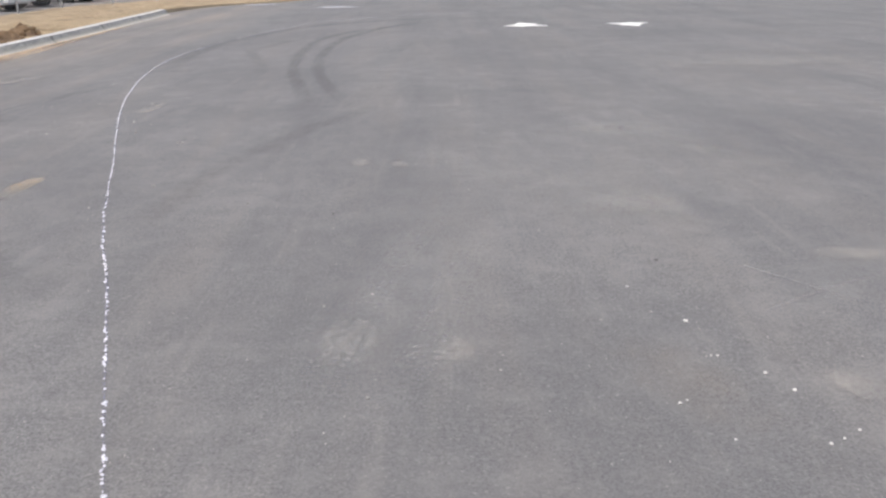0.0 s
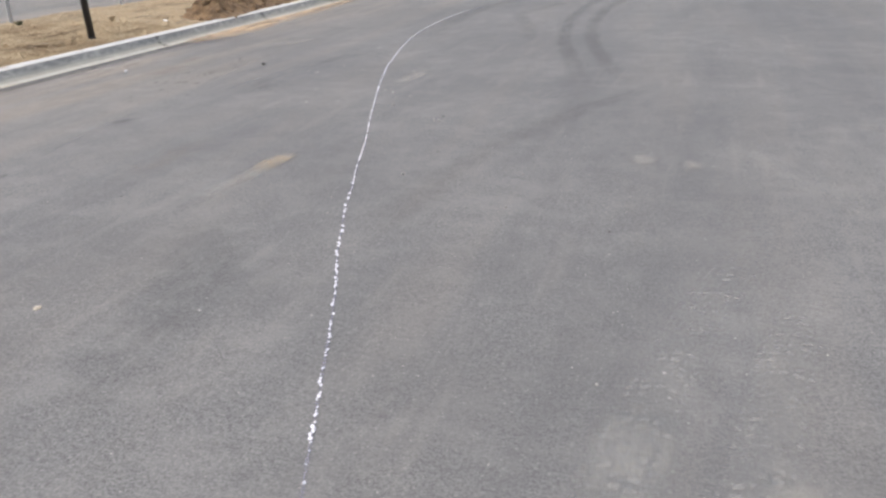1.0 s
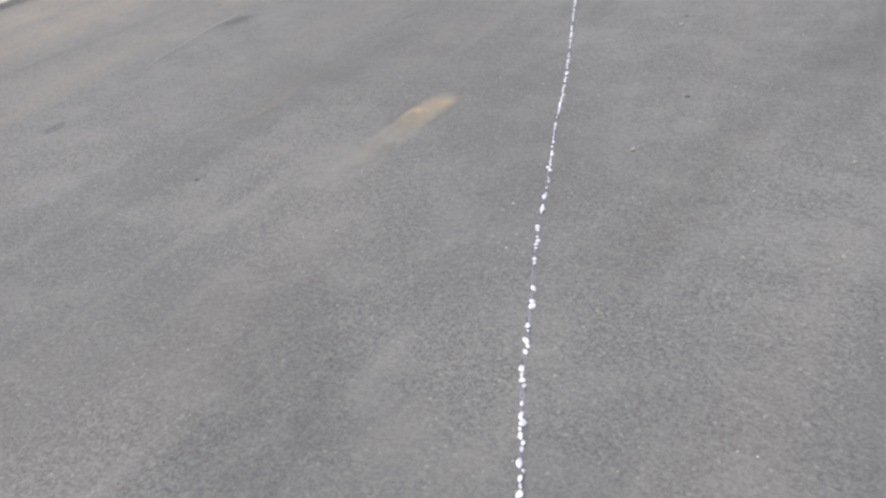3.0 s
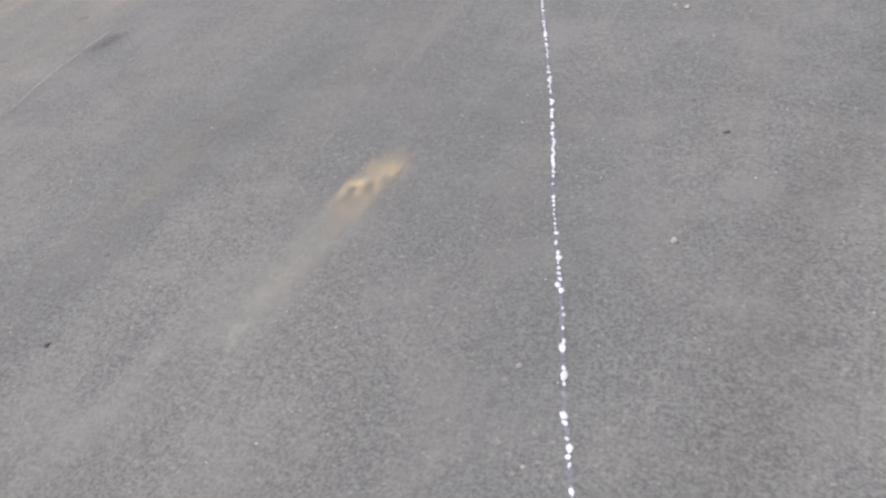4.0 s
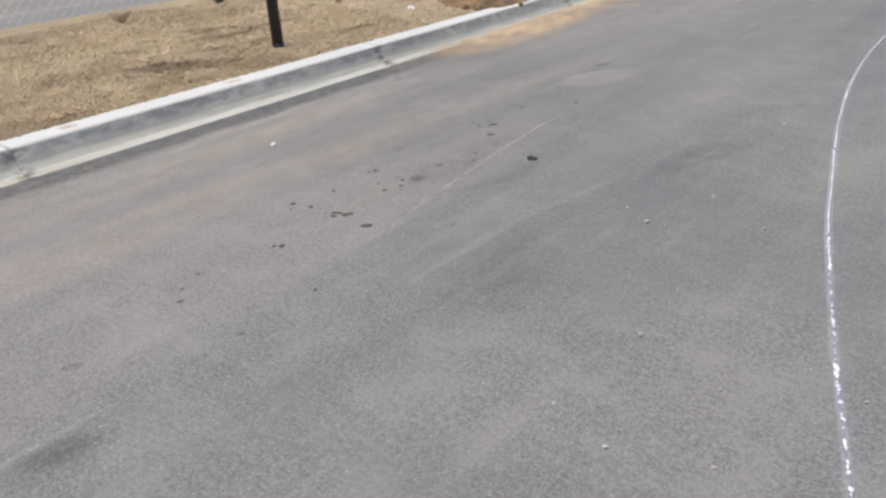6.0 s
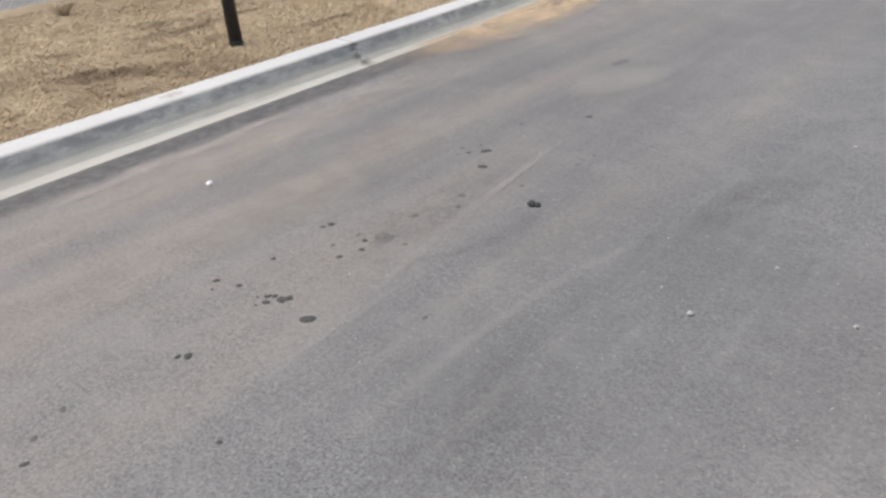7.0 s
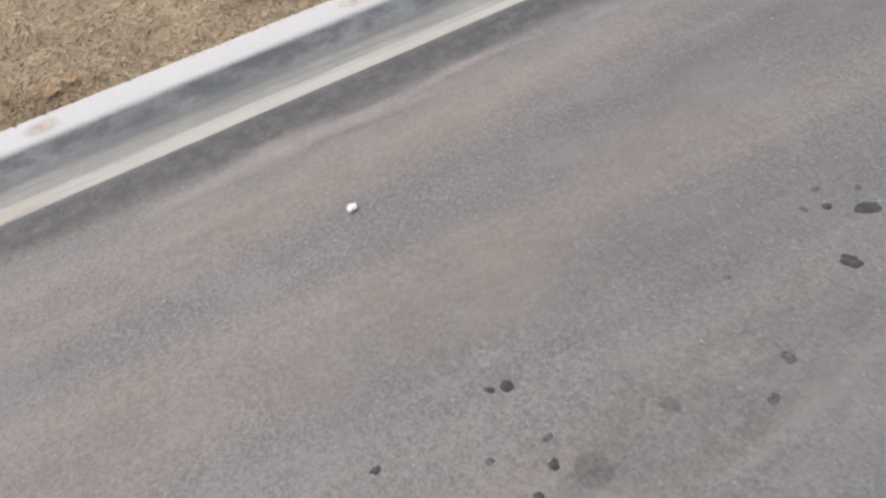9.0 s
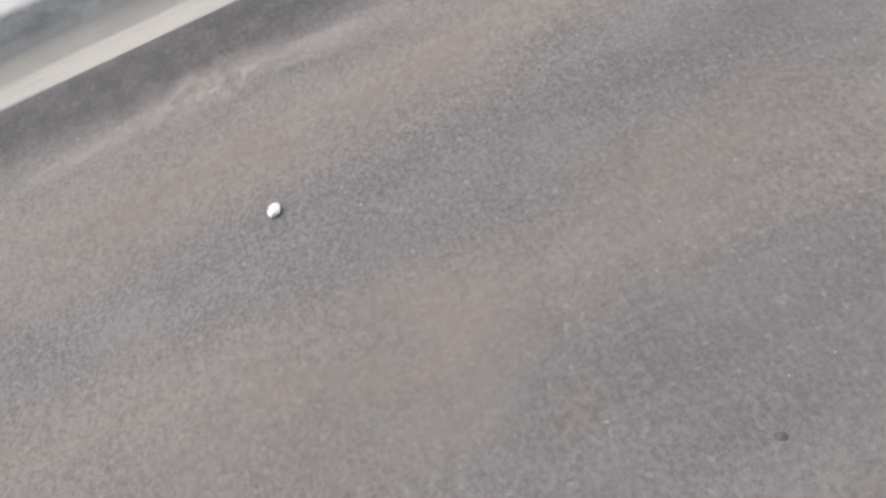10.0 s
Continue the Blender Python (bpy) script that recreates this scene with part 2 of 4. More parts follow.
CREAM = make_plain("cream_stone_chip", (0.36, 0.325, 0.265), 0.8, 0, 0.25, 60)
GRAVEL = make_plain("pale_gravel", (0.31, 0.3, 0.285), 0.85, 0, 0.3, 40)
BLACK = make_plain("black_painted_steel", (0.022, 0.022, 0.024), 0.5, 0, 0.25, 30)
STEEL = make_plain("galvanised_steel", (0.42, 0.43, 0.44), 0.5, 0.6, 0.12, 30)
TYRE = make_plain("tyre_rubber", (0.025, 0.025, 0.026), 0.9, 0, 0.2, 30)
RIM = make_plain("alloy_rim", (0.4, 0.41, 0.42), 0.4, 0.6, 0.1, 30)
GLASS = make_glass()
RED_LAMP = make_plain("red_lamp", (0.5, 0.05, 0.05), 0.25, 0, 0.1, 30)
CLEAR_LAMP = make_plain("clear_lamp", (0.65, 0.66, 0.68), 0.2, 0, 0.1, 30)
RUST = make_patch("tan_rust_film", (0.5, 0.37, 0.25), 0.6, 30, 0.8, 0.3, 0.6, -0.2)
LEAF = make_plain("dead_leaf", (0.5, 0.36, 0.22), 0.85, 0, 0.25, 60)
WEED = make_plain("green_weed", (0.12, 0.12, 0.07), 0.9, 0, 0.3, 60)
SAND = make_patch("orange_sand_film", (0.5, 0.375, 0.25), 0.75, 5, 0.3, 0.12, 0.62, -0.2)
YELLOW = make_patch("yellow_clay_film", (0.56, 0.435, 0.29), 0.5, 26, 0.5, 0.36, 0.62, -0.4)
CLAY_DUST = make_patch("thin_clay_dust", (0.4, 0.36, 0.3), 0.26, 14, 0.25, 0.38, 0.66, -0.3)
PALE = make_patch("pale_dust_film", (0.42, 0.4, 0.375), 0.42, 18, 0.55, 0.36, 0.68, -0.3)
PALER = make_patch("thick_pale_dust_film", (0.46, 0.43, 0.39), 0.46, 30, 0.6, 0.3, 0.64, -0.3)
DARKER = make_patch("dark_rubber_film", (0.06, 0.06, 0.062), 0.32, 24, 0.5, 0.26, 0.55, -0.2)
TAN = make_patch("tan_dust_film", (0.36, 0.305, 0.255), 0.38, 9, 0.45, 0.22, 0.76, -0.7)
PINK = make_patch("pinkish_dust_film", (0.5, 0.44, 0.395), 0.66, 34, 0.8, 0.26, 0.7, -0.4)
DARKEN = make_patch("dark_scuff_film", (0.075, 0.075, 0.078), 0.24, 14, 0.4, 0.3, 0.66, -0.4)
SKID = make_rubber("tyre_trace_dark", (0.07, 0.07, 0.073), 0.18)
FAINT_DUST = make_rubber("faint_dust_trace", (0.4, 0.39, 0.375), 0.09)
FAINT_SKID = make_rubber("faint_tyre_trace", (0.078, 0.078, 0.08), 0.1)
SEAL = make_rubber("fresh_edge_seal", (0.085, 0.085, 0.088), 0.48)
TREAD = make_tread("tyre_tread_dust", (0.36, 0.35, 0.335), 0.34, 0.05)
SCRATCH = make_rubber("pale_scuff_trace", (0.38, 0.365, 0.345), 0.16)


# ---- building helpers ----
def put_mesh(name, bm, material, smooth=False):
    me = bpy.data.meshes.new(name)
    bm.to_mesh(me)
    bm.free()
    me.materials.append(material)
    if smooth:
        me.polygons.foreach_set("use_smooth", [True] * len(me.polygons))
    return new(name, me)


def part(name, bm, material, parent, label="", smooth=False):
    ob = put_mesh(name, bm, material, smooth)
    ob.parent = parent
    return tagged(ob, label)


def add_box(bm, lo, hi, bevel=0.0):
    mid, size = [(a + b) / 2 for a, b in zip(lo, hi)], [b - a for a, b in zip(lo, hi)]
    made = bmesh.ops.create_cube(bm, size=1, matrix=Matrix.Translation(mid) @ Matrix.Diagonal((*size, 1)))["verts"]
    if bevel:
        edges = {e for v in made for e in v.link_edges}
        bmesh.ops.bevel(bm, geom=list(edges), offset=bevel, segments=2, profile=0.5, affect="EDGES")


def add_tube(bm, r0, r1, m, height, sides=16):
    bmesh.ops.create_cone(bm, cap_ends=True, segments=sides, radius1=r0, radius2=r1, depth=height, matrix=m @ Matrix.Translation((0, 0, height / 2)))


def smooth_curve(points, step):
    """Points of a Catmull-Rom curve, at about even steps."""
    p = [Vector((*q, 0)) for q in points]
    p = [2 * p[0] - p[1], *p, 2 * p[-1] - p[-2]]
    fine = []
    for a, b, c, d in zip(p, p[1:], p[2:], p[3:]):
        for k in range(160):
            t = k / 160
            fine.append(0.5 * (2 * b + (c - a) * t + (2 * a - 5 * b + 4 * c - d) * t * t + (3 * b - a - 3 * c + d) * t ** 3))
    fine.append(p[-2])
    out, gone = [fine[0]], 0.0
    for a, b in zip(fine, fine[1:]):
        gone += (b - a).length
        if gone >= step:
            out.append(b)
            gone = 0.0
    return out


def patch(name, label, material, x, y, length, width, turn=0.0, z=0.004):
    """A flat film on the asphalt; its length runs along y before it is turned (degrees, to the left)."""
    bm = bmesh.new()
    uv = bm.loops.layers.uv.new("UVMap")
    f = bm.faces.new([bm.verts.new((sx * width / 2, sy * length / 2, 0)) for sx, sy in ((-1, -1), (1, -1), (1, 1), (-1, 1))])
    for loop, c in zip(f.loops, ((-1, -1), (1, -1), (1, 1), (-1, 1))):
        loop[uv].uv = c
    ob = put_mesh(name, bm, material)
    ob.matrix_world = pose(x, y, z, 0, 0, turn)
    return tagged(ob, label, "stain", kind="structure")


def ribbon(name, label, material, points, width, z=0.005):
    line = smooth_curve(points, 0.15)
    bm = bmesh.new()
    uv = bm.loops.layers.uv.new("UVMap")
    pairs = []
    for i, p in enumerate(line):
        way = (line[min(i + 1, len(line) - 1)] - line[max(i - 1, 0)]).normalized()
        off = Vector((-way.y, way.x, 0)) * width / 2
        pairs.append((bm.verts.new(p - off + Vector((0, 0, z))), bm.verts.new(p + off + Vector((0, 0, z)))))
    last = len(pairs) - 1
    for i, (a, b) in enumerate(zip(pairs, pairs[1:])):
        f = bm.faces.new((a[0], b[0], b[1], a[1]))
        for loop, c in zip(f.loops, ((-1, i / last), (-1, (i + 1) / last), (1, (i + 1) / last), (1, i / last))):
            loop[uv].uv = c
    return tagged(put_mesh(name, bm, material), label, "tyre mark", kind="structure")


# ---- ground ----
def kerb_x(y):
    """Where the gutter's lip meets the asphalt."""
    return -5.295 - 0.027 * (y - 9) - 0.0014 * max(0.0, y - 10.5) ** 2


bm = bmesh.new()
rings = [-900, -200, -60, -20, -8, 0, 8, 20, 60, 200, 900]
grid = [[bm.verts.new((x, y + 10, 0)) for x in rings] for y in rings]
for r0, r1 in zip(grid, grid[1:]):
    for a, b, c, d in zip(r0, r0[1:], r1[1:], r1):
        bm.faces.new((a, b, c, d))
tagged(put_mesh("ground", bm, ASPHALT), "worn grey asphalt paving, dusty and streaked", "asphalt", kind="structure")

JOINTS = [8.416 + 3.047 * k for k in range(-5, 7)]


def kerb_section():
    """Offsets behind the lip and heights of kerb and gutter."""
    return [(-0.006, -0.1), (-0.006, 0.002), (0.0, 0.005), (0.006, 0.006), (0.05, 0.009), (0.058, 0.011), (0.07, 0.018), (0.11, 0.042), (0.12, 0.054), (0.156, 0.126),
            (0.161, 0.135), (0.168, 0.142), (0.178, 0.146), (0.194, 0.147), (0.332, 0.149), (0.343, 0.146), (0.349, 0.136), (0.351, -0.1)]


kerb = tagged(new("kerb"), "weathered concrete kerb and gutter with a pale top", "kerb", kind="structure")
ENDS = [0.0, 0.004, 0.012] + [0.06 + 0.88 * k / 9 for k in range(10)] + [0.988, 0.996, 1.0]
for y0, y1 in zip(JOINTS, JOINTS[1:]):
    bm = bmesh.new()
    rows, count = [], len(ENDS) - 1
    for k in range(count + 1):
        y = y0 + 0.0015 + (y1 - y0 - 0.003) * ENDS[k]
        row = []
        for o, z in kerb_section():
            worn = 0.004 * noise.noise((y * 4.1, o * 14, z * 14)) if z > 0 else 0
            chip = -0.012 if k in (0, count) and z > 0.13 else 0
            row.append(bm.verts.new((kerb_x(y) - o + worn, y, z + worn * 0.5 + chip)))
        rows.append(row)
    for r0, r1 in zip(rows, rows[1:]):
        for a, b, c, d in zip(r0, r0[1:], r1[1:], r1):
            bm.faces.new((a, b, c, d))
    bm.faces.new(rows[0][::-1]), bm.faces.new(rows[-1])
    bmesh.ops.recalc_face_normals(bm, faces=bm.faces)
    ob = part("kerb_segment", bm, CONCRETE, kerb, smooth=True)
    ob.data.set_sharp_from_angle(angle=radians(38))


def verge_front(y):
    return kerb_x(y) - 0.338


def verge_height(x, y):
    back = max(0.0, verge_front(y) - x)
    return 0.135 + min(back, 1.2) * 0.05 + 0.035 * noise.noise((x * 0.7, y * 0.7, 3)) * min(1, back * 2) + 0.02 * noise.noise((x * 2.6, y * 2.6, 8)) * min(1, back * 4)


FRONT = smooth_curve([(verge_front(-8), -8), (verge_front(8), 8), (verge_front(20), 20), (verge_front(26), 26), (-6.35, 28.6), (-5.7, 31.3), (-4.3, 33.6), (-2.1, 37.0), (1.9, 39.9), (9, 42.5), (30, 47)], 0.18)
BACK = smooth_curve([(-8.9, -8), (-9.2, 8), (-9.4, 18), (-10.0, 26), (-10.4, 31), (-9.8, 35), (-8.4, 38.5), (-5.0, 41.8), (0.5, 44.2), (8, 46.5), (30, 51)], 0.18)
bm = bmesh.new()
count, across = 330, 26
rows = []
for i in range(count + 1):
    s = i / count
    a = FRONT[round(s * (len(FRONT) - 1))]
    b = BACK[round(s * (len(BACK) - 1))]
    row = [bm.verts.new((a.x, a.y, -0.05))]
    for k in range(across + 1):
        w = (k / across) ** 1.4
        p = a.lerp(b, w)
        z = verge_height(p.x, p.y) * (1.0 if k < across else 0.2)
        if p.y > 27:
            z = z * max(0.35, 1 - (p.y - 27) * 0.12)
        row.append(bm.verts.new((p.x, p.y, z)))
    row.append(bm.verts.new((b.x - 0.2, b.y, -0.05)))
    rows.append(row)
for r0, r1 in zip(rows, rows[1:]):
    for p, q, r, t in zip(r0, r0[1:], r1[1:], r1):
        bm.faces.new((p, q, r, t))
bmesh.ops.recalc_face_normals(bm, faces=bm.faces)
tagged(put_mesh("grass_verge", bm, TURF, True), "tan dormant lawn strip behind the kerb", "lawn", kind="structure")


def grow_grass():
    """Short dry blades, thick beside the camera's way and thinner beyond."""
    rng = np.random.default_rng(4)
    verts, faces = [], []
    for y0, y1, depth, amount in ((2.0, 7.0, 3.0, 24000), (7.0, 12.4, 3.0, 190000), (12.4, 20.0, 3.4, 50000), (20.0, 30.0, 3.2, 14000)):
        for _ in range(amount):
            y = rng.uniform(y0, y1)
            x = verge_front(y) + 0.015 - depth * rng.uniform(0, 1) ** 1.25
            if noise.noise((x * 2.4, y * 1.3, 21)) < rng.uniform(-1.0, -0.1):
                continue
            z = verge_height(x, y) - 0.004
            long, lean, turn = rng.uniform(0.02, 0.05), rng.uniform(0.95, 1.5), rng.uniform(0, 6.283)
            wide = 0.0022 if y < 12.4 else 0.0035
            dx, dy = math.cos(turn), math.sin(turn)
            reach, rise = long * math.sin(lean), long * math.cos(lean)
            k = len(verts)
            verts += [(x - dy * wide, y + dx * wide, z), (x + dy * wide, y - dx * wide, z),
                      (x + dx * reach * 0.55 + dy * wide * 0.8, y + dy * reach * 0.55 - dx * wide * 0.8, z + rise * 0.75), (x + dx * reach, y + dy * reach, z + rise)]
            faces += [(k, k + 1, k + 2), (k, k + 2, k + 3)]
    me = bpy.data.meshes.new("dry_grass")
    me.from_pydata(verts, [], faces)
    me.materials.append(BLADE)
    tagged(new("dry_grass", me), "short straw-coloured dormant grass blades", "grass", kind="stuff")


grow_grass()

# ---- the chalk-white line across the asphalt ----
LINE = [(1.75, 0.9), (1.2, 2.4), (0.98, 2.98), (0.76, 3.555), (0.603, 3.975), (0.443, 4.4), (0.268, 4.845), (0.139, 5.134), (0.015, 5.46), (-0.113, 5.79), (-0.252, 6.21), (-0.39, 6.6),
        (-0.488, 6.92), (-0.59, 7.22), (-0.7, 7.53), (-0.872, 8.005), (-1.078, 8.61), (-1.228, 9.04), (-1.345, 9.4), (-1.47, 9.8), (-1.62, 10.3), (-1.785, 10.95), (-1.9, 11.4),
        (-2.045, 12.05), (-2.2, 12.9), (-2.33, 14.0), (-2.37, 15.2), (-2.28, 16.5), (-2.0, 18.4), (-1.05, 22.3), (0.95, 24.9), (3.6, 26.4)]
DAB_STEP = 0.02


def dab_shape(rng, length, width, height):
    """One irregular drop of thick paint."""
    bm = bmesh.new()
    n = 9
    rim = [bm.verts.new((math.cos(a) * width / 2 * rng.uniform(0.7, 1.2), math.sin(a) * length / 2 * rng.uniform(0.7, 1.2), 0)) for a in (6.283 * k / n for k in range(n))]
    up = [bm.verts.new((v.co.x * 0.62, v.co.y * 0.62, height * rng.uniform(0.7, 1.1))) for v in rim]
    for k in range(n):
        bm.faces.new((rim[k], rim[(k + 1) % n], up[(k + 1) % n], up[k]))
    bm.faces.new(up)
    return bm


def lay_line():
    rng = random.Random(11)
    line = tagged(new("painted_line"), "thin white dotted paint line winding over the asphalt", "painted line", kind="structure")
    film = ribbon("paint_film", "thin bluish-white overspray", OVERSPRAY, LINE, 0.018, 0.004)
    wide = ribbon("paint_film", "thin bluish-white overspray", WIDE_SPRAY, [p for p in LINE if p[1] > 6.5], 0.05, 0.0035)
    wide.parent = line
    del wide["category"]
    film.parent = line
    del film["category"]
    shapes = []
    for k in range(12):
        bm = dab_shape(rng, rng.uniform(0.012, 0.02), rng.uniform(0.009, 0.014), 0.003)
        me = bpy.data.meshes.new("paint_dab")
        bm.to_mesh(me)
        bm.free()
        me.materials.append(PAINT)
        shapes.append(me)
    walk_line = smooth_curve(LINE, DAB_STEP)
    rest_v, rest_f, made = [], [], 0
    for i in range(1, len(walk_line) - 1):
        p = walk_line[i]
        way = walk_line[i + 1] - walk_line[i - 1]
        turn = math.atan2(-way.x, way.y)
        tone = noise.noise((p.x * 6, p.y * 6, 5))
        near = p.y < 6.4
        if rng.random() < (0.4 if near else 0.3 if p.y < 9.9 else 0.06) - tone * 0.2:
            continue
        solid = not near and tone > 0.1
        side = Vector((math.cos(turn), math.sin(turn), 0)) * rng.gauss(0, 0.003 if near else 0.0015)
        big = rng.choice((0.5, 0.75, 1.0, 1.2, 1.4)) * (1.1 if near else 0.9)
        if p.y > 9.9:
            # farther on the paint lies thin and unbroken
            solid, big = True, rng.uniform(0.55, 0.8)
        m = Matrix.Translation(p + side + Vector((0, 0, 0.005))) @ Matrix.Rotation(turn + rng.gauss(0, 0.25), 4, "Z") @ Matrix.Diagonal((big, big * (1.9 if solid else 1.0), 1, 1))
        me = shapes[rng.randrange(12)]
        if made < 300 and p.y > 3.0:
            ob = new("paint_dab", me)
            ob.parent, ob.matrix_world = line, m
            made += 1
        else:
            k = len(rest_v)
            rest_v += [tuple(m @ (v.co * max(0.78, 1 - max(0, p.y - 9) * 0.06))) for v in me.vertices]
            rest_f += [tuple(k + j for j in q.vertices) for q in me.polygons]
    me = bpy.data.meshes.new("far_paint_dabs")
    me.from_pydata(rest_v, [], rest_f)
    me.materials.append(PAINT)
    far = tagged(new("far_paint_dabs", me), "white paint drops", kind="stuff")
    far.parent = line


# ---- road arrows ----
def road_arrow(x, y, turn):
    """A painted arrow with a barbed head and a forked tail, its tip along +x before it is turned."""
    bm = bmesh.new()
    outline = [(-0.62, 0.1), (-0.75, 0.62), (-0.3, 0.42), (0.05, 0.5), (0.0, 0.24), (0.72, 0.0), (0.0, -0.24), (0.05, -0.5), (-0.25, -0.36), (-0.72, -0.5), (-0.6, -0.1)]
    f = bm.faces.new([bm.verts.new((a * 0.66, b * 1.1, 0)) for a, b in outline])
    up = bmesh.ops.extrude_face_region(bm, geom=[f])["geom"]
    bmesh.ops.translate(bm, vec=(0, 0, 0.005), verts=[g for g in up if isinstance(g, bmesh.types.BMVert)])
    bmesh.ops.recalc_face_normals(bm, faces=bm.faces)
    ob = put_mesh("road_arrow", bm, ROAD_PAINT)
    ob.matrix_world = pose(x, y, 0.001, 0, 0, turn)
    return tagged(ob, "white painted direction arrow on the asphalt", "road marking", "road arrows")


# ---- spots, stones and small litter ----
def blob(name, label, category, material, x, y, size, seed, tall=0.004, long=1.0, group=""):
    """A flat uneven spot with lobes."""
    rng = random.Random(seed)
    bm = bmesh.new()
    n = 18
    a0, a1, a2 = rng.uniform(0, 6.28), rng.uniform(0, 6.28), rng.uniform(0, 6.28)
    k1, k2, k3 = rng.uniform(0.05, 0.25), rng.uniform(0.02, 0.12), rng.uniform(0.03, 0.1)
    rim = []
    for k in range(n):
        a = 6.283 * k / n
        r = size / 2 * (1 + k1 * math.sin(2 * a + a0) + k2 * math.sin(3 * a + a1) + k3 * math.sin(5 * a + a2) + rng.uniform(-0.12, 0.12))
        rim.append(bm.verts.new((r * math.cos(a), r * math.sin(a) * long, 0)))
    up = [bm.verts.new((v.co.x * 0.8, v.co.y * 0.8, tall * rng.uniform(0.75, 1.1))) for v in rim]
    mid = bm.verts.new((0, 0, tall * 1.1))
    for k in range(n):
        j = (k + 1) % n
        bm.faces.new((rim[k], rim[j], up[j], up[k]))
        bm.faces.new((up[k], up[j], mid))
    ob = put_mesh(name, bm, material, True)
    ob.matrix_world = pose(x, y, 0.001, 0, 0, rng.uniform(0, 360) if long == 1.0 else -4)
    return tagged(ob, label, category, group)


def stone(name, label, material, x, y, size, seed, z=0.0, group="", flat=0.75):
    rng = random.Random(seed)
    bm = bmesh.new()
    bmesh.ops.create_icosphere(bm, subdivisions=2, radius=size / 2)
    for v in bm.verts:
        w = 1 + 0.42 * noise.noise(v.co * (2.6 / size) + Vector((seed, 0, 0)))
        v.co = Vector((v.co.x * w * 1.1, v.co.y * w, max(v.co.z * w * flat, -size * 0.3)))
    low = min(v.co.z for v in bm.verts)
    bmesh.ops.translate(bm, vec=(0, 0, -low), verts=bm.verts)
    ob = put_mesh(name, bm, material)
    ob.matrix_world = pose(x, y, z, 0, 0, rng.uniform(0, 360))
    return tagged(ob, label, "stone", group)


# dark tar spots: place and breadth
TAR_SPOTS = [(-3.777, 9.034, 0.034), (-3.674, 9.063, 0.03), (-3.525, 9.077, 0.032), (-3.289, 9.063, 0.062), (-3.458, 9.1, 0.062), (-3.497, 9.047, 0.034), (-3.503, 9.092, 0.03), (-3.448, 8.69, 0.04),
             (-3.472, 8.668, 0.026), (-3.731, 9.27, 0.028), (-3.616, 9.481, 0.025), (-3.759, 9.607, 0.04), (-3.772, 9.57, 0.026), (-3.597, 9.609, 0.027), (-3.537, 9.585, 0.03),
             (-3.492, 9.522, 0.03), (-3.524, 9.43, 0.03), (-3.379, 9.652, 0.028), (-3.478, 10.138, 0.04), (-3.418, 10.038, 0.034), (-3.605, 10.452, 0.058), (-3.711, 10.622, 0.062),
             (-3.774, 10.556, 0.03), (-3.8, 10.505, 0.026), (-3.78, 10.668, 0.024), (-3.84, 10.586, 0.028), (-3.317, 10.372, 0.03), (-3.232, 10.712, 0.03), (-3.228, 10.858, 0.03),
             (-3.535, 11.326, 0.04), (-2.968, 9.304, 0.03), (-3.526, 8.308, 0.03), (-3.025, 8.509, 0.022), (-3.003, 8.131, 0.03), (-3.468, 8.194, 0.03), (-3.386, 8.131, 0.028),
             (-3.73, 10.2, 0.022), (-1.666, 6.06, 0.02), (-1.558, 5.697, 0.022), (-0.258, 8.084, 0.026), (0.033, 7.041, 0.024), (-0.097, 7.223, 0.02), (-5.047, 10.127, 0.026),
             (-3.511, 9.012, 0.014), (-3.735, 8.985, 0.014), (-3.55, 9.05, 0.012), (-3.787, 11.039, 0.024), (3.211, 4.895, 0.03), (1.364, 5.783, 0.022)]
WORN_SPOTS = {(-3.616, 9.481), (-3.478, 10.138), (-3.418, 10.038), (-3.379, 9.652), (-2.968, 9.304), (-3.597, 9.609), (-3.73, 10.2), (-3.317, 10.372), (-3.232, 10.712), (-3.228, 10.858), (-3.526, 8.308),
              (-3.003, 8.131), (-3.468, 8.194), (-1.666, 6.06), (-0.097, 7.223), (-5.047, 10.127), (-3.8, 10.505), (-3.78, 10.668), (-3.84, 10.586)}
FAINT_SPOTS = [(-3.478, 9.64, 0.085, 0.075), (-3.519, 9.86, 0.055, 0.04), (-3.349, 7.157, 0.05, 0.04), (-3.29, 7.645, 0.07, 0.05), (-3.9, 12.33, 0.16, 0.08),
               (-2.642, 5.839, 0.14, 0.07)]


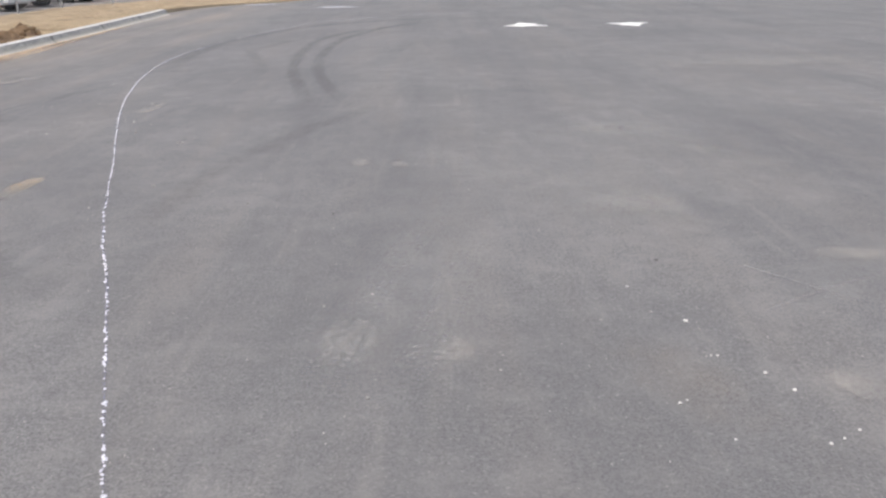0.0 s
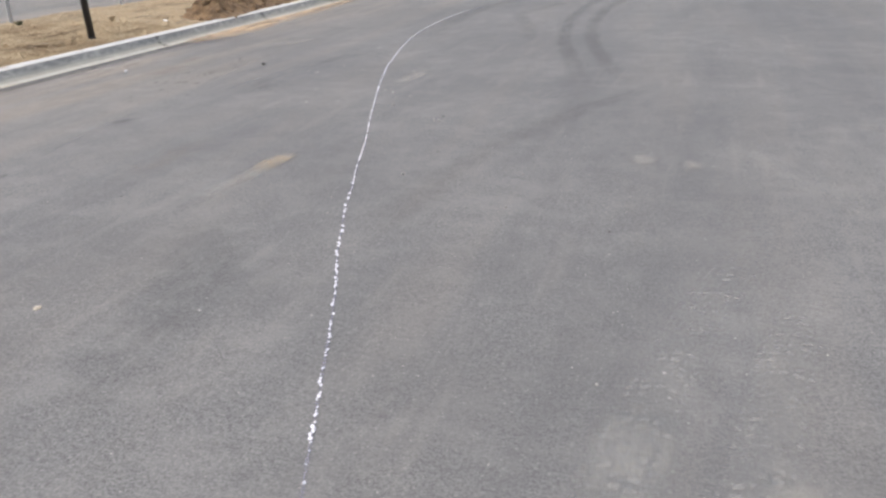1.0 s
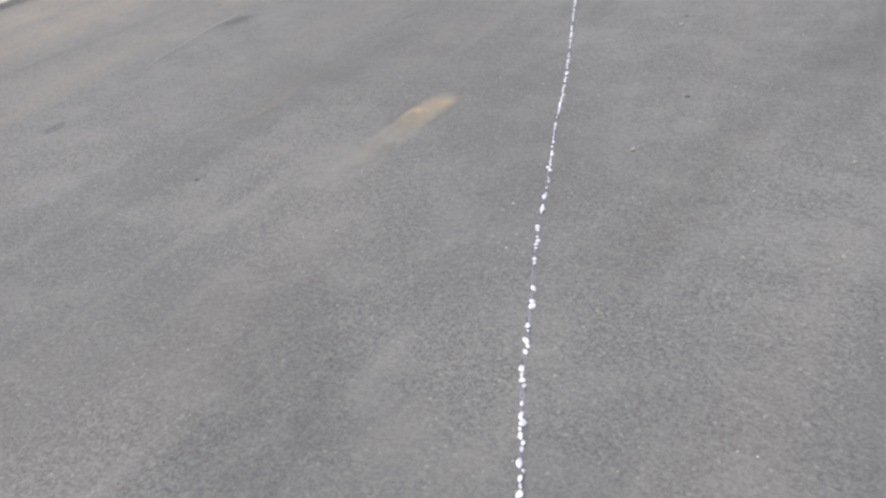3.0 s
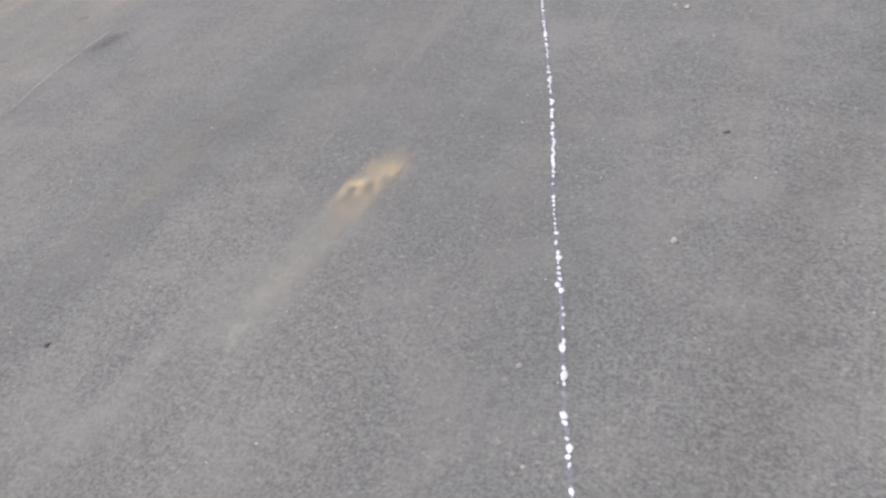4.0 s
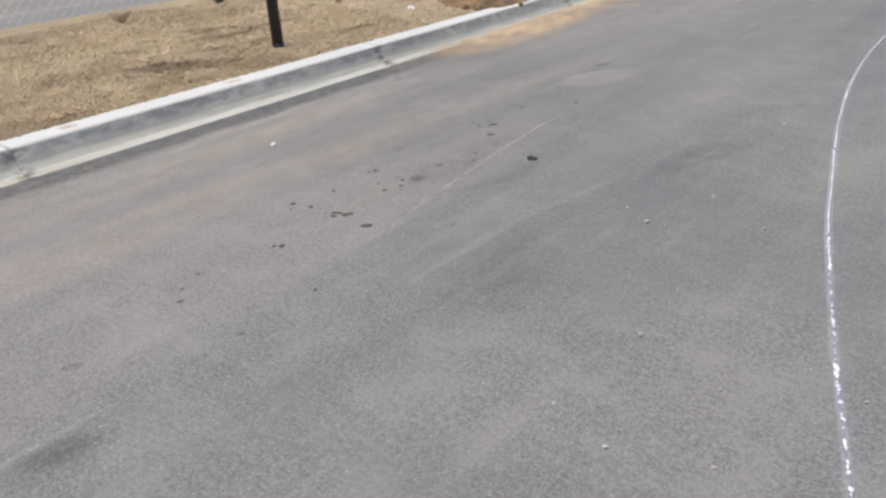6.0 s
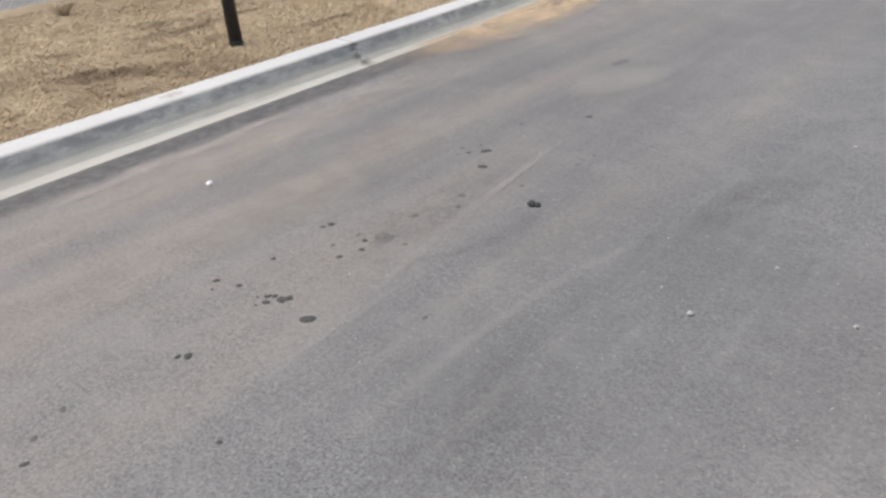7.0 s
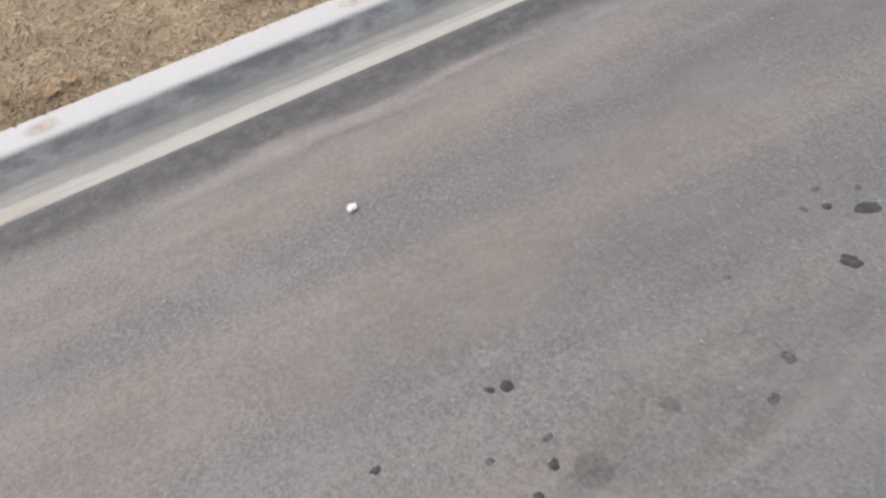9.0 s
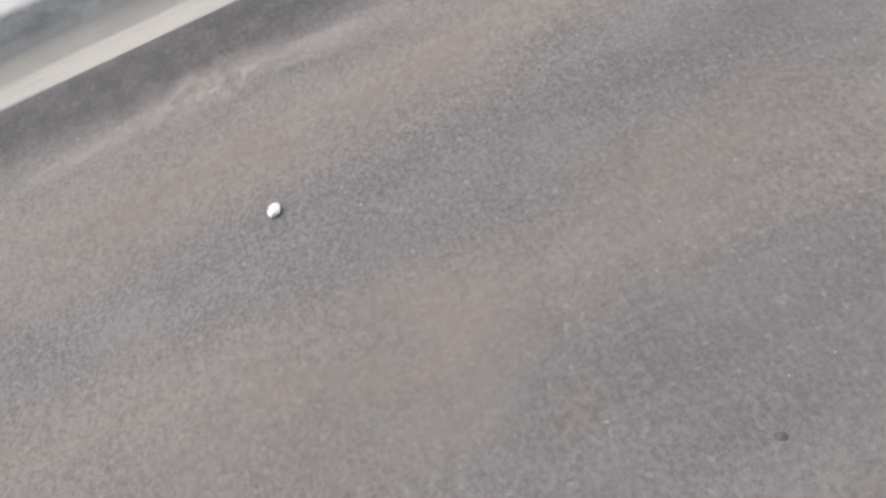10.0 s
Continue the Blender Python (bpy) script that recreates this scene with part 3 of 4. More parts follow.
# ---- cars behind the fence ----
def wheel(car, x, y, radius, side):
    bm = bmesh.new()
    add_tube(bm, radius, radius, Matrix.Translation((x, y, radius)) @ Matrix.Rotation(radians(-90 * side), 4, "X"), 0.2, 28)
    bmesh.ops.bevel(bm, geom=[e for e in bm.edges if len(e.link_faces) == 2 and e.calc_face_angle(0) > 1.2], offset=0.03, segments=2, affect="EDGES")
    tyre = part("wheel", bm, TYRE, car, "black tyre")
    bm = bmesh.new()
    hub = Matrix.Translation((x, y + side * 0.19, radius)) @ Matrix.Rotation(radians(-90 * side), 4, "X")
    add_tube(bm, radius * 0.18, radius * 0.14, hub, 0.03, 12)
    for k in range(6):
        a = 6.283 * k / 6
        bmesh.ops.create_cube(bm, size=1, matrix=hub @ Matrix.Rotation(a, 4, "Z") @ Matrix.Translation((radius * 0.36, 0, 0.012)) @ Matrix.Diagonal((radius * 0.5, radius * 0.16, 0.02, 1)))
    add_tube(bm, radius * 0.63, radius * 0.58, hub, 0.006, 24)
    part("rim", bm, RIM, tyre)


def loft(sections):
    """A closed skin through cross-sections with equal counts of points."""
    bm = bmesh.new()
    rows = [[bm.verts.new(p) for p in s] for s in sections]
    n = len(rows[0])
    for a, b in zip(rows, rows[1:]):
        for k in range(n):
            bm.faces.new((a[k], a[(k + 1) % n], b[(k + 1) % n], b[k]))
    bm.faces.new(rows[0][::-1]), bm.faces.new(rows[-1])
    bmesh.ops.recalc_face_normals(bm, faces=bm.faces)
    return bm


def hull_row(x, half, low, belt, top, tuck):
    """One cross-section: sills drawn in, bulging flanks, rounded shoulders."""
    side = [(half - tuck, low), (half, low + 0.18), (half, belt - 0.1), (half - 0.05, belt), (half - 0.16, top)]
    return [(x, y, z) for y, z in side] + [(x, -y, z) for y, z in side[::-1]]


def build_car(label, category, paint, spot, turn, kind="car"):
    """Front along +x. A body skin, a glasshouse, wheels in dark arches, lamps and bumpers."""
    car = tagged(new("pickup_truck" if kind == "truck" else "parked_car"), label, category, "parked vehicles")
    truck = kind == "truck"
    L, W, R = (5.7, 0.98, 0.4) if truck else (4.5, 0.88, 0.32)
    low = 0.42 if truck else 0.22
    belt = 1.12 if truck else 0.82
    fx, rx = (L * 0.32, -L * 0.3)
    if truck:
        cuts = [(L / 2, 0.86, 0.98, 1.02), (L / 2 - 0.12, 0.95, 1.1, 1.14), (L * 0.22, 0.98, 1.16, 1.2), (L * 0.1, 0.98, 1.18, 1.22), (-L * 0.12, 0.98, 1.2, 1.24), (-L / 2 + 0.05, 0.97, 1.2, 1.24), (-L / 2, 0.94, 1.16, 1.2)]
    else:
        cuts = [(L / 2, 0.72, 0.55, 0.6), (L / 2 - 0.15, 0.84, 0.66, 0.72), (L * 0.3, 0.88, 0.8, 0.86), (L * 0.16, 0.88, 0.86, 0.92), (-L * 0.2, 0.88, 0.9, 0.96), (-L * 0.4, 0.87, 0.92, 0.98), (-L / 2 + 0.06, 0.84, 0.86, 0.92), (-L / 2, 0.76, 0.78, 0.84)]
    part("body", loft([hull_row(x, w, low + (0.12 if abs(x) > L * 0.47 else 0), b, t, 0.08) for x, w, b, t in cuts]), paint, car, smooth=False)
    # glasshouse with a roof of the body's colour
    roof = 1.88 if truck else 1.42
    deck = 1.21 if truck else 0.92
    a, b, c, d = (L * 0.17, L * 0.06, -L * 0.1, -L * 0.14) if truck else (L * 0.22, L * 0.05, -L * 0.24, -L * 0.4)
    bm = bmesh.new()
    lo, hi = W - 0.13, W - 0.27
    v = [bm.verts.new(p) for p in ((a, lo, deck), (a, -lo, deck), (d, -lo, deck), (d, lo, deck), (b, hi, roof), (b, -hi, roof), (c, -hi, roof), (c, hi, roof))]
    for q in ((0, 1, 5, 4), (1, 2, 6, 5), (2, 3, 7, 6), (3, 0, 4, 7), (4, 5, 6, 7)):
        bm.faces.new([v[k] for k in q])
    bmesh.ops.recalc_face_normals(bm, faces=bm.faces)
    part("glasshouse", bm, GLASS, car, "dark tinted glass")
    bm = bmesh.new()
    add_box(bm, (c - 0.05, -hi - 0.03, roof - 0.03), (b + 0.05, hi + 0.03, roof + 0.035), 0.03)
    for s in (-1, 1):
        for x0, x1 in ((a, b), ((a + d) / 2, (b + c) / 2), (d, c)):
            m0, m1 = Vector((x0, s * (lo + 0.005), deck)), Vector((x1, s * (hi + 0.012), roof))
            way = (m1 - m0)
            add_tube(bm, 0.045, 0.04, Matrix.Translation(m0) @ way.to_track_quat("Z", "Y").to_matrix().to_4x4(), way.length, 6)
    part("roof", bm, paint, car)
    if truck:
        bm = bmesh.new()
        add_box(bm, (-L / 2 + 0.12, -W + 0.14, 1.2), (d - 0.1, W - 0.14, 1.255), 0.015)
        part("bed_cover", bm, BLACK, car, "black bed cover")
    for x in (fx, rx):
        for s in (-1, 1):
            bm = bmesh.new()
            add_tube(bm, R * 1.22, R * 1.22, Matrix.Translation((x, s * (W + 0.012), R * 1.04)) @ Matrix.Rotation(radians(90 * s), 4, "X"), 0.22, 28)
            part("wheel_arch", bm, BLACK, car, "dark wheel arch")
            wheel(car, x, s * (W - 0.17), R, s)
    for s in (-1, 1):
        bm = bmesh.new()
        h = 0.92 if truck else 0.68
        hl = 0.92 if truck else 0.56
        add_box(bm, (-L / 2 - 0.012, s * (W - 0.22) - 0.1, h - (0.2 if truck else 0.08)), (-L / 2 + 0.16, s * (W - 0.12) + 0.1, h + (0.16 if truck else 0.08)), 0.02)
        part("tail_lamp", bm, RED_LAMP, car, "red tail lamp")
        bm = bmesh.new()
        add_box(bm, (L / 2 - 0.2, s * (W - 0.36) - 0.13, hl - 0.1), (L / 2 + 0.012, s * (W - 0.36) + 0.13, hl + 0.01), 0.02)
        part("headlamp", bm, CLEAR_LAMP, car, "clear headlamp")
        if truck:
            bm = bmesh.new()
            add_box(bm, (rx + 0.5, s * (W - 0.1) - 0.08, 0.36), (fx - 0.5, s * (W - 0.1) + 0.08, 0.42), 0.015)
            part("running_board", bm, STEEL, car, "grey running board")
        bm = bmesh.new()
        add_box(bm, (rx * 0.9, s * (W + 0.004) - 0.012, belt - 0.42), (fx * 0.85, s * (W + 0.004) + 0.012, belt - 0.36), 0.006)
        part("side_trim", bm, STEEL if truck else BLACK, car)
    for end in (-1, 1):
        bm = bmesh.new()
        add_box(bm, (end * L / 2 - 0.1, -W + 0.08, low + 0.06), (end * L / 2 + 0.1, W - 0.08, low + 0.26), 0.04)
        part("bumper", bm, STEEL if truck else paint, car)
    car.matrix_world = pose(*spot, 0.0, 0, 0, turn)
    return car


def car_paint(name, color):
    n = Net(name, 0.32)
    n.color(n.mix(n.noise(1.2, 4), tuple(c * 0.85 for c in color), tuple(min(1, c * 1.15) for c in color)))
    n.bsdf.inputs["Coat Weight"].default_value = 0.6
    return n.mat


P_TRUCK = car_paint("dark_green_grey_paint", (0.06, 0.07, 0.07))
P_WHITE = car_paint("white_car_paint", (0.72, 0.73, 0.75))
P_DARK = car_paint("dark_blue_grey_paint", (0.05, 0.055, 0.065))
P_RED = car_paint("red_car_paint", (0.5, 0.05, 0.045))
P_SILVER = car_paint("silver_car_paint", (0.36, 0.39, 0.42))
build_car("dark green-grey pickup truck parked tail towards the fence", "truck", P_TRUCK, (-13.65, 24.1), 181, "truck")
build_car("white sedan parked behind the chain-link fence", "car", P_WHITE, (-14.2, 29.3), -6)
build_car("dark blue-grey sedan parked between two cars", "car", P_DARK, (-14.5, 32.1), -6)
build_car("bright red hatchback parked behind the fence", "car", P_RED, (-14.2, 35.5), -6)
build_car("dark grey sedan parked beside the red car", "car", P_DARK, (-13.6, 38.9), -8)
build_car("silver sedan parked far along the lot", "car", P_SILVER, (-13.0, 42.0), -10)
build_car("silver-grey estate car parked at the lot's far end", "car", P_SILVER, (-10.2, 44.0), 12)
build_car("black car parked beyond the far grass strip", "car", P_DARK, (-5.2, 45.6), 10)
build_car("dark car parked beyond the far grass strip", "car", P_DARK, (0.2, 48.2), 12)
build_car("white car in the lot's second row", "car", P_WHITE, (-19.0, 38.0), -28)
build_car("silver car in the lot's second row", "car", P_SILVER, (-18.5, 33.0), -28)
build_car("silver car in the second row beside the truck", "car", P_SILVER, (-18.8, 27.5), -28)


# ---- chain-link fence ----
fence = tagged(new("chain_link_fence"), "grey chain-link fence on thin steel posts", "fence")
POSTS = [(-8.7, 6.5), (-8.85, 9.45), (-9.0, 12.4), (-9.15, 15.3), (-9.35, 18.3), (-9.5, 21.25), (-9.65, 24.2), (-9.65, 27.0), (-9.3, 30.3), (-8.7, 33.2)]
for x, y in POSTS:
    bm = bmesh.new()
    add_tube(bm, 0.03, 0.03, pose(x, y, 0.1), 1.75, 12)
    bmesh.ops.create_uvsphere(bm, u_segments=10, v_segments=6, radius=0.04, matrix=pose(x, y, 1.86))
    part("fence_post", bm, STEEL, fence)
for (x0, y0), (x1, y1) in zip(POSTS, POSTS[1:]):
    bm = bmesh.new()
    a, b = Vector((x0, y0, 1.8)), Vector((x1, y1, 1.8))
    add_tube(bm, 0.02, 0.02, Matrix.Translation(a) @ (b - a).to_track_quat("Z", "Y").to_matrix().to_4x4(), (b - a).length, 8)
    part("top_rail", bm, STEEL, fence)


def weave(x0, y0, x1, y1):
    """The diamond mesh of one bay as thin three-sided wires."""
    verts, faces = [], []
    r, cell, low, high = 0.0016, 0.11, 0.22, 1.77
    run = math.hypot(x1 - x0, y1 - y0)
    way = Vector((x1 - x0, y1 - y0, 0)) / run
    rise = high - low
    for lean in (-1, 1):
        for k in range(-int(rise / cell) - 1, int((run + rise) / cell) + 1):
            ends = []
            for s, h in ((k * cell, 0.0), (k * cell + lean * rise, rise)):
                cut = min(max(s, 0.0), run)
                ends.append((cut, h + lean * (cut - s)))
            if any(h < -1e-6 or h > rise + 1e-6 for _, h in ends) or abs(ends[0][0] - ends[1][0]) < 0.02:
                continue
            i = len(verts)
            for s, h in ends:
                p = Vector((x0, y0, low + h)) + way * s
                verts += [tuple(p + way * r), tuple(p + Vector((way.y, -way.x, 0)) * r), tuple(p - way * r)]
            faces += [(i, i + 1, i + 4, i + 3), (i + 1, i + 2, i + 5, i + 4), (i + 2, i, i + 3, i + 5)]
    me = bpy.data.meshes.new("wire_mesh")
    me.from_pydata(verts, [], faces)
    me.materials.append(STEEL)
    ob = tagged(new("wire_mesh", me), "thin diamond wire mesh", kind="stuff")
    ob.parent = fence


for (x0, y0), (x1, y1) in zip(POSTS, POSTS[1:]):
    weave(x0, y0, x1, y1)


# ---- dark post on the verge ----
def verge_post():
    post = tagged(new("black_post"), "slim black steel post standing in dry grass", "post")
    bm = bmesh.new()
    add_tube(bm, 0.047, 0.04, pose(0, 0, -0.1), 3.1, 20)
    part("shaft", bm, BLACK, post, smooth=True)
    bm = bmesh.new()
    add_tube(bm, 0.054, 0.05, pose(0, 0, -0.05), 0.09, 20)
    part("base_collar", bm, BLACK, post)
    bm = bmesh.new()
    bmesh.ops.create_uvsphere(bm, u_segments=16, v_segments=8, radius=0.055, matrix=pose(0, 0, 3.0))
    part("cap", bm, BLACK, post)
    post.matrix_world = pose(-6.2, 10.97, verge_height(-6.2, 10.97), 0.6, -1.2, 0)


verge_post()


# ---- heap of soil on the verge ----
def soil_heap():
    rng = random.Random(5)
    heap = tagged(new("soil_heap"), "heap of brown clay soil and clods spilling over the kerb", "soil heap")
    humps = [(-6.12, 13.75, 0.3, 0.42, 0.25), (-6.2, 14.3, 0.32, 0.42, 0.2), (-5.95, 13.55, 0.2, 0.25, 0.13), (-6.22, 14.9, 0.26, 0.5, 0.16), (-6.2, 15.8, 0.22, 0.7, 0.13), (-6.27, 16.7, 0.2, 0.5, 0.12), (-6.32, 17.6, 0.22, 0.26, 0.24)]

    def level(x, y):
        h = sum(t * math.exp(-((x - a) / b) ** 2 - ((y - c) / d) ** 2) for a, c, b, d, t in humps)
        return h * (1 + 0.5 * noise.fractal((x * 4.2, y * 4.2, 2), 0.6, 2.1, 4)) - 0.03

    bm = bmesh.new()
    nx, ny = 44, 130
    rows = []
    for j in range(ny + 1):
        y = 12.6 + 6.0 * j / ny
        row = []
        for i in range(nx + 1):
            x = -7.2 + 1.85 * i / nx
            under = verge_height(x, y) if x < verge_front(y) else (0.145 if x < kerb_x(y) - 0.2 else 0.01)
            row.append(bm.verts.new((x, y, under + level(x, y))))
        rows.append(row)
    for r0, r1 in zip(rows, rows[1:]):
        for a, b, c, d in zip(r0, r0[1:], r1[1:], r1):
            bm.faces.new((a, b, c, d))
    part("soil_mound", bm, DIRT, heap)
    for k in range(90):
        a, c, b, d, t = humps[rng.randrange(len(humps))]
        x, y, size = rng.gauss(a, b * 0.75), rng.gauss(c, d * 0.75), rng.uniform(0.02, 0.075)
        if x > kerb_x(y) - 0.05:
            continue
        under = verge_height(x, y) if x < verge_front(y) else 0.145
        bm = bmesh.new()
        bmesh.ops.create_icosphere(bm, subdivisions=2, radius=size)
        for v in bm.verts:
            v.co *= 1 + 0.5 * noise.noise(v.co * (1.6 / size) + Vector((k, 0, 0)))
            v.co.z *= 0.8
        ob = part("clod", bm, DIRT, heap)
        ob.matrix_world = pose(x, y, under + max(0, level(x, y)) + size * 0.15, 0, 0, rng.uniform(0, 360))


soil_heap()

# ---- films of dust and sand, tyre traces ----
patch("sand_drift", "orange sand washed along the gutter", SAND, kerb_x(15.2) + 0.02, 15.2, 8.4, 1.0, 3.1, 0.009)
patch("sand_drift", "orange sand washed along the gutter", SAND, kerb_x(13.2) + 0.16, 13.2, 3.2, 0.9, 3.1, 0.012)
patch("sand_drift", "orange sand washed along the gutter", SAND, kerb_x(19.5), 19.5, 7.0, 0.5, 3.1, 0.006)
patch("clay_smear", "orange-yellow clay smear on the asphalt", YELLOW, -0.985, 6.53, 0.62, 0.2, -4, 0.007)
patch("clay_smear", "orange-yellow clay smear on the asphalt", YELLOW, -1.02, 6.56, 0.3, 0.12, -10, 0.009)
patch("clay_smear", "orange-yellow clay smear on the asphalt", YELLOW, -0.93, 6.64, 0.26, 0.08, -16, 0.01)
patch("clay_dust", "thin tan clay dust round the smear", CLAY_DUST, -0.99, 6.42, 1.0, 0.24, -2, 0.005)
patch("clay_dust", "thin tan clay dust in the wheel track", CLAY_DUST, -1.82, 6.5, 1.3, 0.3, -3, 0.005)
patch("dust_smear", "faint tan dust smear on the asphalt", PALE, -1.03, 6.0, 1.1, 0.2, -2, 0.004)
patch("dust_smear", "pale dust smear beside the painted line", PALER, -1.11, 9.74, 0.95, 0.24, -4, 0.006)
patch("dust_smear", "pale dust smear on the asphalt", PALER, -3.71, 12.0, 1.1, 0.5, -18, 0.006)
patch("scuff", "small pale scrape on the asphalt", PALER, -1.8, 7.755, 0.2, 0.05, -10, 0.006)
patch("rust_stain", "tan rust stain on the kerb's top", RUST, kerb_x(8.8) - 0.24, 8.8, 0.16, 0.12, 2, 0.155)
patch("rust_stain", "tan rust stain on the kerb's top", RUST, kerb_x(10.03) - 0.24, 10.03, 0.2, 0.12, 2, 0.155)
patch("dust_blotch", "tan dust blotch between the tar drips and gutter", TAN, -3.93, 9.66, 0.9, 0.34, -3, 0.0055)
patch("dark_scuff", "dark grey traffic film under the tar drips", DARKEN, -3.48, 9.85, 1.5, 0.42, 2, 0.0045)
patch("dust_band", "tan dust swept along the gutter side", TAN, -4.15, 9.4, 6.5, 0.75, 2, 0.004)
patch("dust_band", "tan dust swept along the gutter side", TAN, -4.72, 9.6, 5.0, 0.5, 3, 0.005)
patch("dust_band", "pale tan dust along the asphalt's edge", TAN, -4.75, 14.5, 5.5, 0.9, 3, 0.004)
patch("dust_streak", "pinkish dust streak beside the gutter", PINK, -4.99, 9.22, 0.5, 0.12, 6, 0.007)
patch("dust_streak", "pinkish dust streak beside the gutter", PINK, -5.02, 9.5, 0.5, 0.22, 8, 0.008)
patch("dust_streak", "pinkish dust streak beside the gutter", PINK, -5.0, 9.8, 0.6, 0.13, -6, 0.009)
patch("dust_streak", "pinkish dust streak beside the gutter", PINK, -5.06, 10.2, 0.7, 0.1, 4, 0.007)
patch("dust_blotch", "tan dust blotch on the gutter side of the road", TAN, -4.13, 9.72, 0.75, 0.3, -6, 0.006)
patch("dust_blotch", "tan dust blotch on the gutter side of the road", TAN, -4.28, 10.45, 0.9, 0.3, 4, 0.006)
patch("dust_blotch", "tan dust streak inside the gutter strip", TAN, -4.78, 9.7, 1.6, 0.16, 2, 0.0065)
patch("dust_streak", "faint tan dust streak beside the gutter", TAN, -4.95, 8.2, 0.8, 0.2, 2, 0.007)
patch("dust_streak", "pale dust streak near the gutter", PALE, -5.0, 10.9, 1.4, 0.3, 1, 0.006)
patch("dark_scuff", "dark smudge on the asphalt", DARKER, -2.9, 7.4, 0.3, 0.15, -12, 0.006)
patch("dark_scuff", "dark damp-looking smudge on the asphalt", DARKEN, -2.5, 9.0, 1.1, 0.5, 10, 0.004)
patch("dark_scuff", "dark broad smudge on the asphalt", DARKEN, -0.4, 4.6, 2.4, 0.6, 14, 0.004)
patch("dark_scuff", "dark broad smudge on the asphalt", DARKEN, -2.4, 10.9, 1.5, 0.35, -14, 0.004)
patch("dust_smear", "pale dusty patch on the asphalt", PALER, 1.74, 7.06, 0.3, 0.2, 0, 0.006)
patch("dust_smear", "pale dusty patch on the asphalt", PALER, 1.43, 7.12, 0.3, 0.24, 0, 0.006)
patch("dust_smear", "pale dusty patch on the asphalt", PALER, 2.1, 3.87, 0.24, 0.2, 0, 0.007)
patch("dust_smear", "pale dusty patch on the asphalt", PALE, 1.65, 3.95, 0.5, 0.4, 0, 0.004)
patch("dust_smear", "pale dusty patch on the asphalt", TAN, 3.0, 3.6, 0.9, 0.5, 20, 0.004)
patch("dust_smear", "long pale dusty streak on the asphalt", PALE, 3.3, 5.9, 0.5, 1.2, 20, 0.004)
patch("dust_smear", "long pale dusty streak on the asphalt", PALE, 3.6, 8.4, 0.5, 2.0, 8, 0.004)
patch("dust_smear", "long pale dusty streak on the asphalt", PALE, 7.5, 13.5, 1.2, 4.5, 6, 0.004)
patch("worn_marking", "worn white paint mark far along the lot", THIN_PAINT, -1.3, 29.9, 1.2, 1.8, 20, 0.006)
patch("worn_marking", "worn white paint mark near the far grass", THIN_PAINT, -4.4, 32.0, 0.8, 1.6, 30, 0.006)
ribbon("tyre_trace", "dark curved tyre mark on the asphalt", SKID, [(0.75, 9.3), (0.35, 11.0), (-0.1, 13.17), (-0.33, 16.25), (-0.07, 18.8), (1.07, 20.9), (3.0, 22.6)], 0.3, 0.004)
ribbon("tyre_trace", "dark curved tyre mark on the asphalt", SKID, [(1.3, 9.2), (0.75, 10.86), (0.22, 13.64), (0.12, 16.96), (0.6, 19.65), (1.6, 22.1), (3.6, 24.2)], 0.3, 0.005)
ribbon("tyre_trace", "dark curved tyre mark beside the painted line", SKID, [(-2.0, 12.4), (-2.12, 14.07), (-2.12, 17.1), (-1.32, 20.3), (0.12, 22.5), (3.0, 24.4)], 0.5, 0.006)
ribbon("tyre_trace", "faint curved tyre mark on the asphalt", FAINT_SKID, [(-0.5, 12.2), (-0.62, 13.4), (-1.1, 15.0), (-1.2, 15.9), (-0.7, 18.0)], 0.35, 0.007)
ribbon("tyre_trace", "dark diagonal tyre mark crossing the lot", FAINT_SKID, [(0.1, 5.2), (0.22, 6.0), (0.27, 6.6), (0.43, 7.35), (0.6, 7.9), (0.9, 8.7), (1.5, 9.8)], 0.34, 0.006)
ribbon("tyre_trace", "dark faint tyre mark trailing from a tar lump", FAINT_SKID, [(-3.12, 10.25), (-3.08, 9.95), (-3.2, 9.65), (-3.42, 9.4)], 0.1, 0.007)
ribbon("edge_strip", "darker strip of asphalt beside the gutter", SEAL, [(kerb_x(y) + 0.11, y) for y in (0.0, 5.0, 9.0, 14.0, 20.0)], 0.34, 0.003)
ribbon("tread_mark", "dusty tyre tread print on the asphalt", TREAD, [(1.5, 3.2), (1.66, 4.18), (1.82, 4.95), (1.98, 5.5), (2.2, 6.3)], 0.24, 0.0035)
ribbon("tread_mark", "dusty tyre tread print on the asphalt", TREAD, [(1.88, 3.3), (2.05, 4.29), (2.15, 4.8), (2.35, 5.6)], 0.24, 0.0045)
for run in ([(3.7, 8.6), (4.0, 8.1), (4.7, 7.33)], [(2.8, 6.9), (3.02, 6.51), (3.54, 5.83), (3.8, 5.3)], [(1.95, 7.7), (2.12, 7.3), (2.48, 6.68), (2.7, 6.2)], [(4.1, 8.4), (4.28, 7.9), (4.9, 6.6)]):
    ribbon("dust_trace", "pale dusty sweep left by turning wheels", FAINT_DUST, run, 0.3, 0.0055)
ribbon("scrape", "pale thin scrape across the asphalt", SCRATCH, [(3.5, 4.2), (3.91, 4.45), (4.3, 4.65)], 0.05, 0.007)
ribbon("scrape", "pale thin scrape across the asphalt", SCRATCH, [(3.6, 4.85), (3.91, 4.45), (4.15, 4.15)], 0.05, 0.008)
ribbon("scrape", "long pale wheel scrape along the road", SCRATCH, [(-2.75, 6.3), (-2.95, 7.1), (-3.0, 7.9)], 0.05, 0.006)
